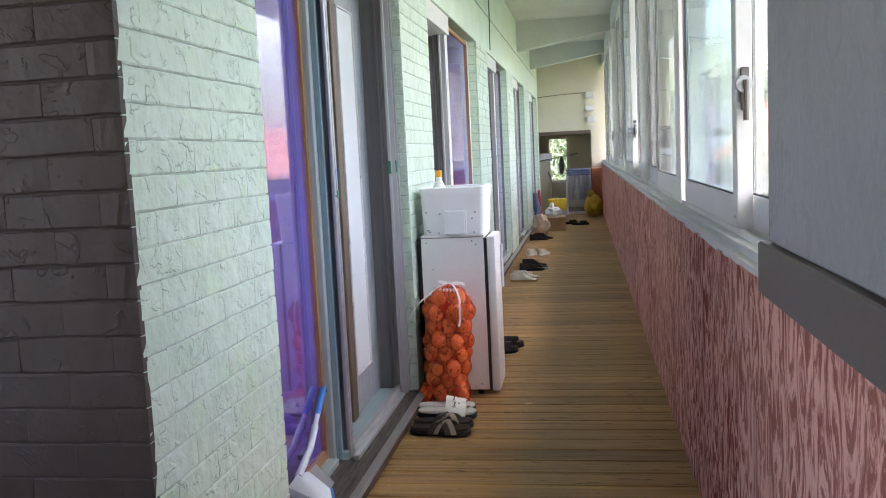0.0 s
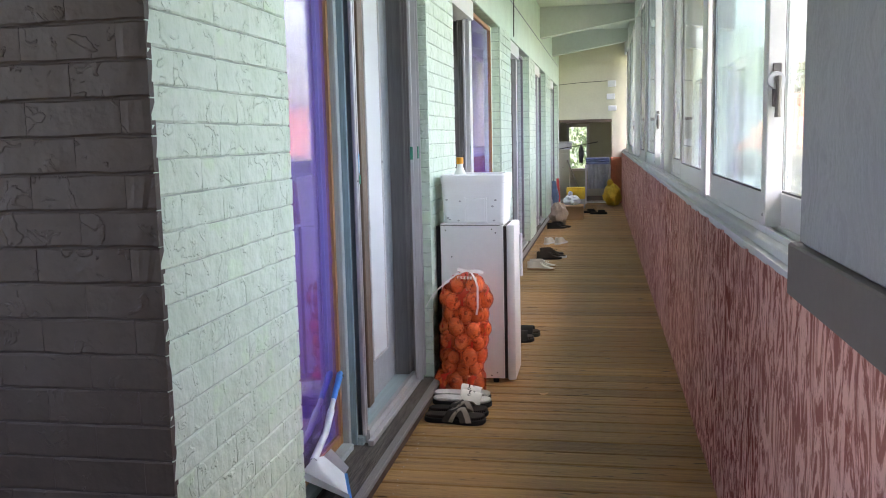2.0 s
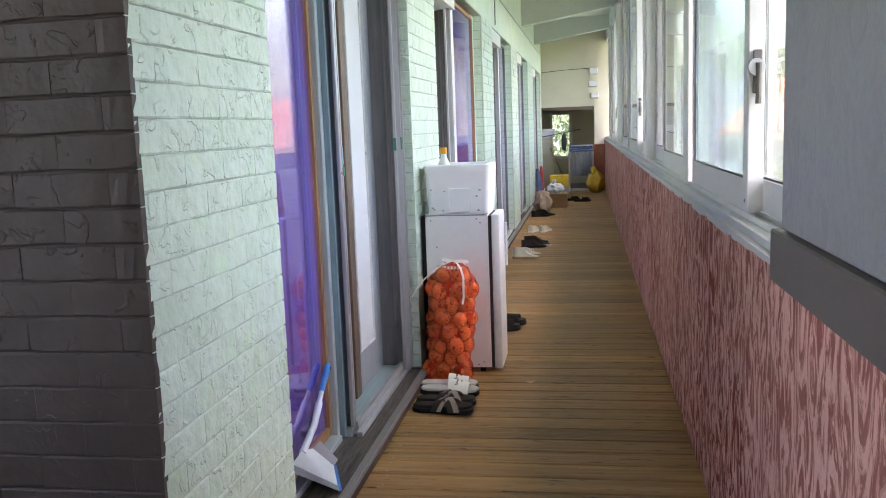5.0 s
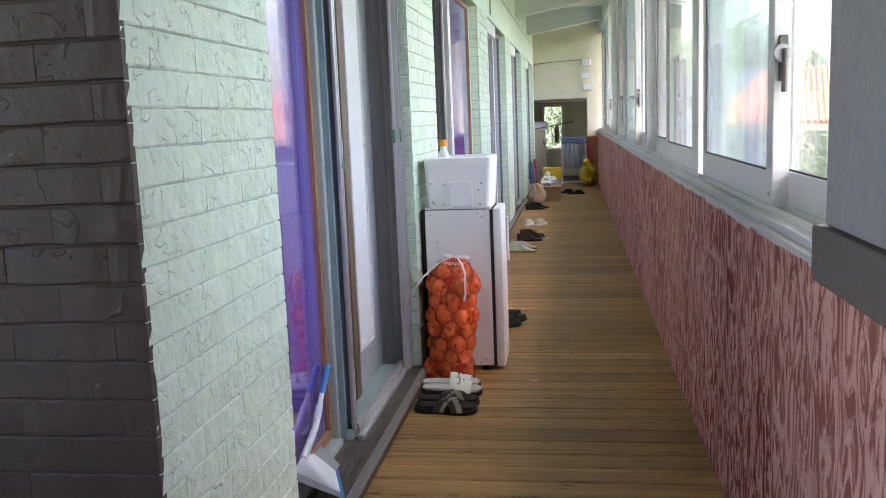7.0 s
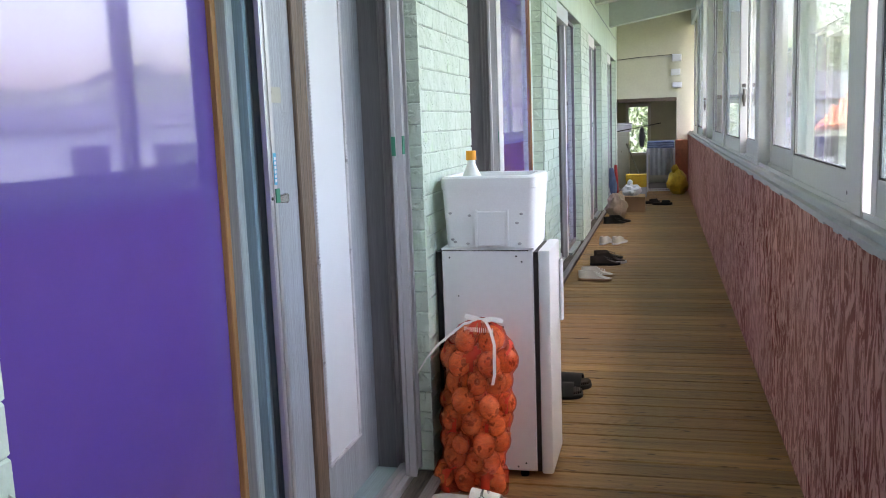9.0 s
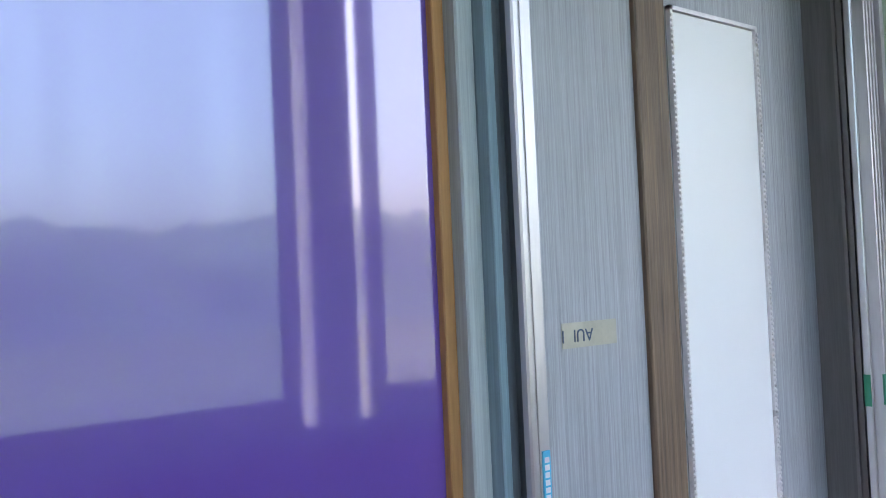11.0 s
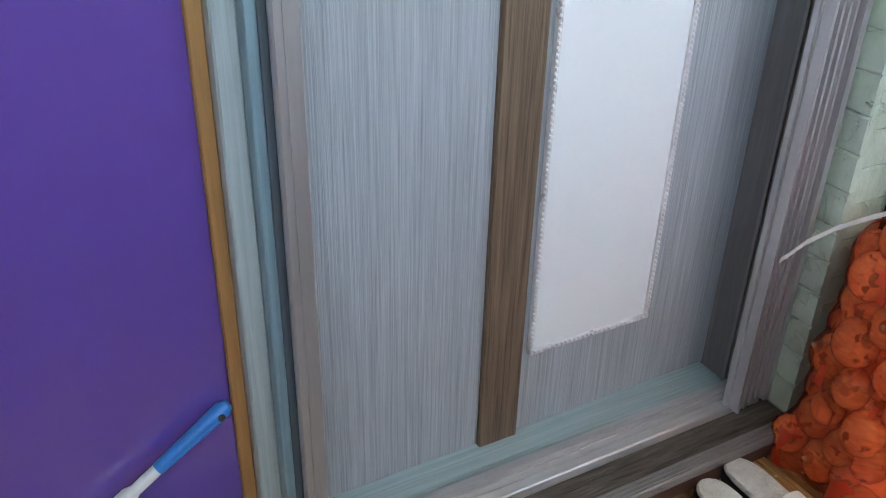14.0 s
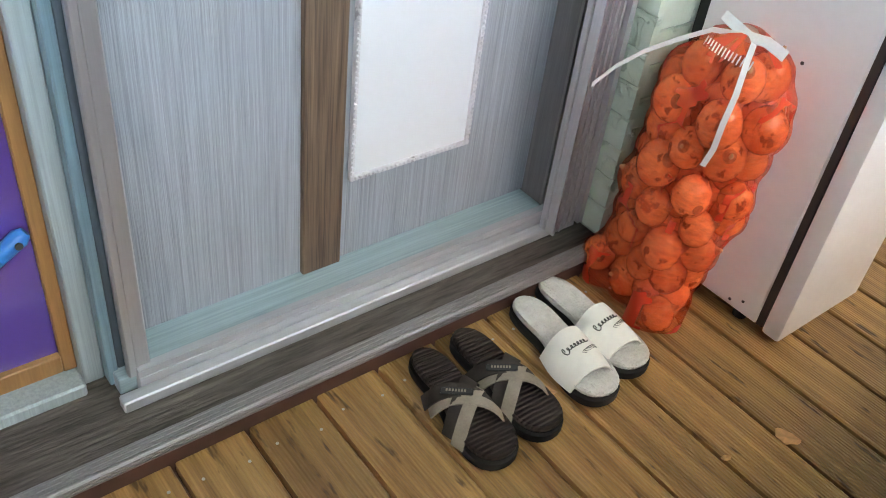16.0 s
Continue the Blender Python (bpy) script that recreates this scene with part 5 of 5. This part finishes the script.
for q in range(3):
    box(bm, 0.62, 1.08, 16.97, 17.36, 0.770 + q * 0.042, 0.811 + q * 0.042, bev=0.018, seg=3)
part("folds", bm, M_CLOTH, quilt)
cl = thing("hanging_cloth", "pale grey cloth hanging on the drying rack", "cloth")
bm = bmesh.new()
pv = []
for i in range(25):
    x = 0.66 + i * 0.0165
    pv.append([bm.verts.new((x, 16.96 + 0.012 * math.sin(i * 1.3) + o, z)) for z in (0.768, 0.56, 0.30) for o in (0,)])
for a, b in zip(pv, pv[1:]):
    for q in range(2):
        bm.faces.new((a[q], a[q + 1], b[q + 1], b[q]))
bmesh.ops.solidify(bm, geom=bm.faces[:], thickness=0.006)
part("cloth", bm, M_GCLOTH, cl)
bcl = thing("hanging_cloth", "black garment hanging in the far room", "cloth")
bm = newbm()
crumpled(bm, (0.52, 17.56, 0.96), 0.05, 0.03, 0.19, 4.0, 0.12)
part("cloth", bm, M_DCLOTH, bcl)
mop = thing("mop_pole", "thin metal mop pole leaning across the opening", "pole")
bm = newbm()
tube(bm, [(0.60, 17.20, 0.006), (0.20, 17.75, 0.93)], 0.012)
part("pole", bm, M_STEEL, mop)
stick = thing("hanging_rail", "thin grey pole jutting across the opening", "pole")
bm = newbm()
tube(bm, [(0.05, 17.62, 1.065), (0.85, 17.5, 1.20)], 0.010)
part("pole", bm, M_CABLE, stick)
cab = thing("cabinet", "tall narrow cream cabinet in the far room", "cabinet", at=pose(0.02, 17.7, 0))
part("body", newbm(0, 0.26, 0, 0.5, 0, 1.06, bev=0.005), M_CREAM, cab)
part("drawer", newbm(0.02, 0.24, -0.012, -0.001, 0.62, 0.98, bev=0.003), M_CREAM, cab)
part("knob", ball(newbm(), (0.13, -0.02, 0.7), 0.012), M_STEEL, cab)
wb = thing("storage_box", "white plastic box on a cabinet", "box")
part("body", newbm(0.05, 0.33, 17.72, 18.0, 1.061, 1.20, bev=0.01), M_WPLAS, wb)
part("lid", newbm(0.04, 0.34, 17.71, 18.01, 1.201, 1.22, bev=0.006), M_WPLAS, wb)
umb = thing("umbrella", "furled blue and red umbrella leaning on the door frame", "umbrella")
bm = newbm()
tube(bm, [(0.19, 14.2, 0.02), (0.165, 14.22, 0.35), (0.14, 14.24, 0.60)], [0.014, 0.062, 0.03], 10)
part("canopy", bm, M_CLOTH, umb, "dark blue furled canopy")
bm = newbm()
tube(bm, [(0.23, 14.25, 0.10), (0.21, 14.27, 0.38), (0.20, 14.28, 0.64)], [0.02, 0.03, 0.02], 10)
part("sleeve", bm, M_RED, umb, "red sleeve")
red = thing("toolbox", "red and yellow plastic toy shovel beside the sill", "toy")
part("body", newbm(0.04, 0.085, 7.30, 7.42, 0.001, 0.22, bev=0.008), M_RED, red)
part("blade", newbm(0.05, 0.13, 7.43, 7.50, 0.001, 0.17, bev=0.01), M_YELLOW, red, "yellow plastic blade")
w2 = thing("window_9", "small white window with foliage behind it", "window", kind="structure")
for a in ((0.16, 0.22, 0.54, 1.58), (0.60, 0.66, 0.54, 1.58), (0.22, 0.60, 0.54, 0.60), (0.22, 0.60, 1.52, 1.58)):
    part("window_frame", newbm(a[0], a[1], END + 2.27, END + 2.36, a[2], a[3], bev=0.003), M_PVC, w2)
p = part("pane", newbm(0.22, 0.60, END + 2.31, END + 2.315, 0.60, 1.52), M_GLASS, w2)
p.visible_shadow = False
for nm, z0, z1, x0 in (("junction_box", 2.02, 2.13, 1.02), ("sensor_box", 1.80, 1.90, 1.05), ("switch_box", 2.26, 2.38, 1.04)):
    jb = thing(nm, "small white electrical box on the end wall", "electrical box", "boxes on the end wall")
    part("case", newbm(x0, x0 + 0.16, END - 0.09, END - 0.001, z0, z1, bev=0.008), M_WPLAS, jb)
    part("cover", newbm(x0 + 0.02, x0 + 0.14, END - 0.096, END - 0.091, z0 + 0.02, z1 - 0.02, bev=0.002), M_WPLAS, jb)
cb = thing("cable", "thin grey cable stapled along the end wall", "cable")
bm = newbm()
tube(bm, [(0.10, END - 0.008, 2.33), (0.5, END - 0.008, 2.36), (1.04, END - 0.008, 2.38)], 0.006, 6)
part("run", bm, M_CABLE, cb)
bm = newbm()
tube(bm, [(0.01, 1.9, 2.64), (0.01, 4.6, 2.645), (0.03, 8.0, 2.65), (0.06, 12.0, 2.655), (0.09, 16.9, 2.66)], 0.005, 6)
part("wall_cable", bm, M_GCLOTH, tagged(thing("cable", "thin pale cable along the top of the mint wall", "cable")))
bm = newbm()
tube(bm, [(0.045, 8.62, 3.0), (0.042, 8.60, 2.6), (0.04, 8.58, 2.33)], 0.005, 6)
part("wall_cable", bm, M_CABLE, tagged(thing("cable", "thin dark cable hanging on the mint wall", "cable")))
for lx, ly in ((0.66, 5.0),):
    lf = thing("dry_leaf", "small dry tan leaf lying on the deck", "leaf")
    bm = newbm()
    v = [bm.verts.new(q) for q in ((-0.03, 0, 0.002), (0, -0.018, 0.006), (0.034, 0.004, 0.002), (0.002, 0.016, 0.008))]
    bm.faces.new(v)
    bmesh.ops.solidify(bm, geom=bm.faces[:], thickness=0.001)
    part("blade", bm, M_CARD, lf)
    lf.matrix_basis = pose(lx, ly, 0.0, 0, 0, 30)

# ---------------------------------------------------------------- deck boards
PITCH = 0.1375
bm = newbm(-0.675, 0.675, -PITCH / 2 + 0.0046, PITCH / 2 - 0.0046, -0.027, 0.0, bev=0.0025)
PLANK = mesh_of("plank", bm, M_DECK)
y = 3.188 - 41 * PITCH + PITCH / 2
while y < END + 0.1:
    o = new("plank", PLANK)
    o.parent = floor
    o.matrix_basis = pose(0.635, y, random.uniform(-0.0006, 0.0006), 0, 0, 180 * random.randint(0, 1))
    if y < 1.34:
        o2 = new("plank", PLANK)
        o2.parent = floor
        o2.matrix_basis = pose(-0.72, y, 0, 0, 0, 0)
    y += PITCH
bm = newbm()
cyl(bm, (0, 0, -0.002), (0, 0, 0.0008), 0.0035, 0.003, 8)
SCREW = mesh_of("screw", bm, M_ALU)
y = 3.188 - 6 * PITCH + PITCH / 2
for q in range(24):
    for dy in (-0.04, 0.04):
        o = new("screw", SCREW)
        o.parent = floor
        o.matrix_basis = pose(0.095 + random.uniform(-0.012, 0.012), y + dy, 0)
    y += PITCH


# ---------------------------------------------------------------- bricks
def brick_mesh(length, h, material, seed):
    """A rough, thickly painted brick face: a slab with an uneven front and worn edges."""
    rng = random.Random(seed)
    bm = bmesh.new()
    ny, nz = 5, 4
    grid = []
    for j in range(nz):
        row = []
        for i in range(ny):
            u, v = i / (ny - 1) * 2 - 1, (-1, -0.9, 0.9, 1)[j]
            x = rng.uniform(-0.0008, 0.0012) - (0.0032 if abs(v) == 1 else 0) - (0.0012 if abs(u) == 1 else 0)
            row.append(bm.verts.new((x, u * length / 2 + (rng.uniform(-0.006, 0.006) if abs(u) < 1 else 0), v * h / 2 + rng.uniform(-0.0016, 0.0016))))
        grid.append(row)
    for r0, r1 in zip(grid, grid[1:]):
        for i in range(ny - 1):
            bm.faces.new((r0[i], r0[i + 1], r1[i + 1], r1[i]))
    rim = grid[0] + [r[-1] for r in grid[1:]] + grid[-1][-2::-1] + [r[0] for r in grid[-2:0:-1]]
    back = [bm.verts.new((-0.02, p.co.y, p.co.z)) for p in rim]
    for i in range(len(rim)):
        k = (i + 1) % len(rim)
        bm.faces.new((rim[k], rim[i], back[i], back[k]))
    return mesh_of("brick", bm, material)


COURSE, BL = 0.0755, 0.212
BR = {}


def brick(parent, m, length, material, seed):
    key = (round(length, 2), material.name, seed % 5)
    if key not in BR:
        BR[key] = brick_mesh(length - 0.001, COURSE - 0.003, material, len(BR))
    o = new("brick", BR[key])
    o.parent = parent
    o.matrix_basis = m


def lay(parent, material, y0, y1, z0, z1, place):
    """Courses of bricks over a rectangle; place(y, z) gives the pose of a brick centre."""
    k = 0
    z = z0
    while z + COURSE * 0.6 < z1:
        y = y0
        first = BL * (0.5 if k % 2 else 1.0)
        while y < y1 - 0.01:
            ln = min(first, y1 - y)
            if y1 - (y + ln) < 0.05:
                ln = y1 - y
            brick(parent, place(y + ln / 2, z + COURSE / 2), ln, material, random.randint(0, 99))
            y += ln
            first = BL
        z += COURSE
        k += 1


lay(wall_west_near, M_GREEN, 1.345, 2.14, 0.026, TOP, lambda y, z: pose(0.0, y, z))
lay(wall_dark, M_DARK, -1.55, 0.0, 0.0, 2.4, lambda y, z: pose(y, 1.341, z, 0, 0, -90))
lay(wall_west_far, M_GREEN, 4.235, 5.06, 0.026, TOP, lambda y, z: pose(0.0, y, z))
for k0 in range(30):
    brick(wall_west_far, pose(-0.0275, 4.229, 0.056 + COURSE * (k0 + 0.5), 0, 0, -90), 0.055, M_GREEN, k0)
# further piers, one mesh each
for a, b in zip([o[1] for o in OPEN], [o[0] for o in OPEN[1:]] + [END]):
    bm = bmesh.new()
    z, k0 = 0.056, 0
    while z < TOP - 0.02:
        yy = a
        ln = BL * (0.5 if k0 % 2 else 1)
        while yy < b - 0.01:
            e = min(yy + ln, b)
            box(bm, -0.0055, random.uniform(-0.0015, 0.003), yy + 0.003, e - 0.003, z + 0.003, z + COURSE - 0.003)
            yy, ln = e, BL
        box(bm, -0.20, -0.012, a - 0.006, a - 0.0005, z + 0.003, z + COURSE - 0.003)
        box(bm, -0.20, -0.012, b + 0.0005, b + 0.006, z + 0.003, z + COURSE - 0.003)
        z += COURSE
        k0 += 1
    rest = part("bricks", bm, M_GREEN, wall_west_far)
    tagged(rest, kind="stuff")
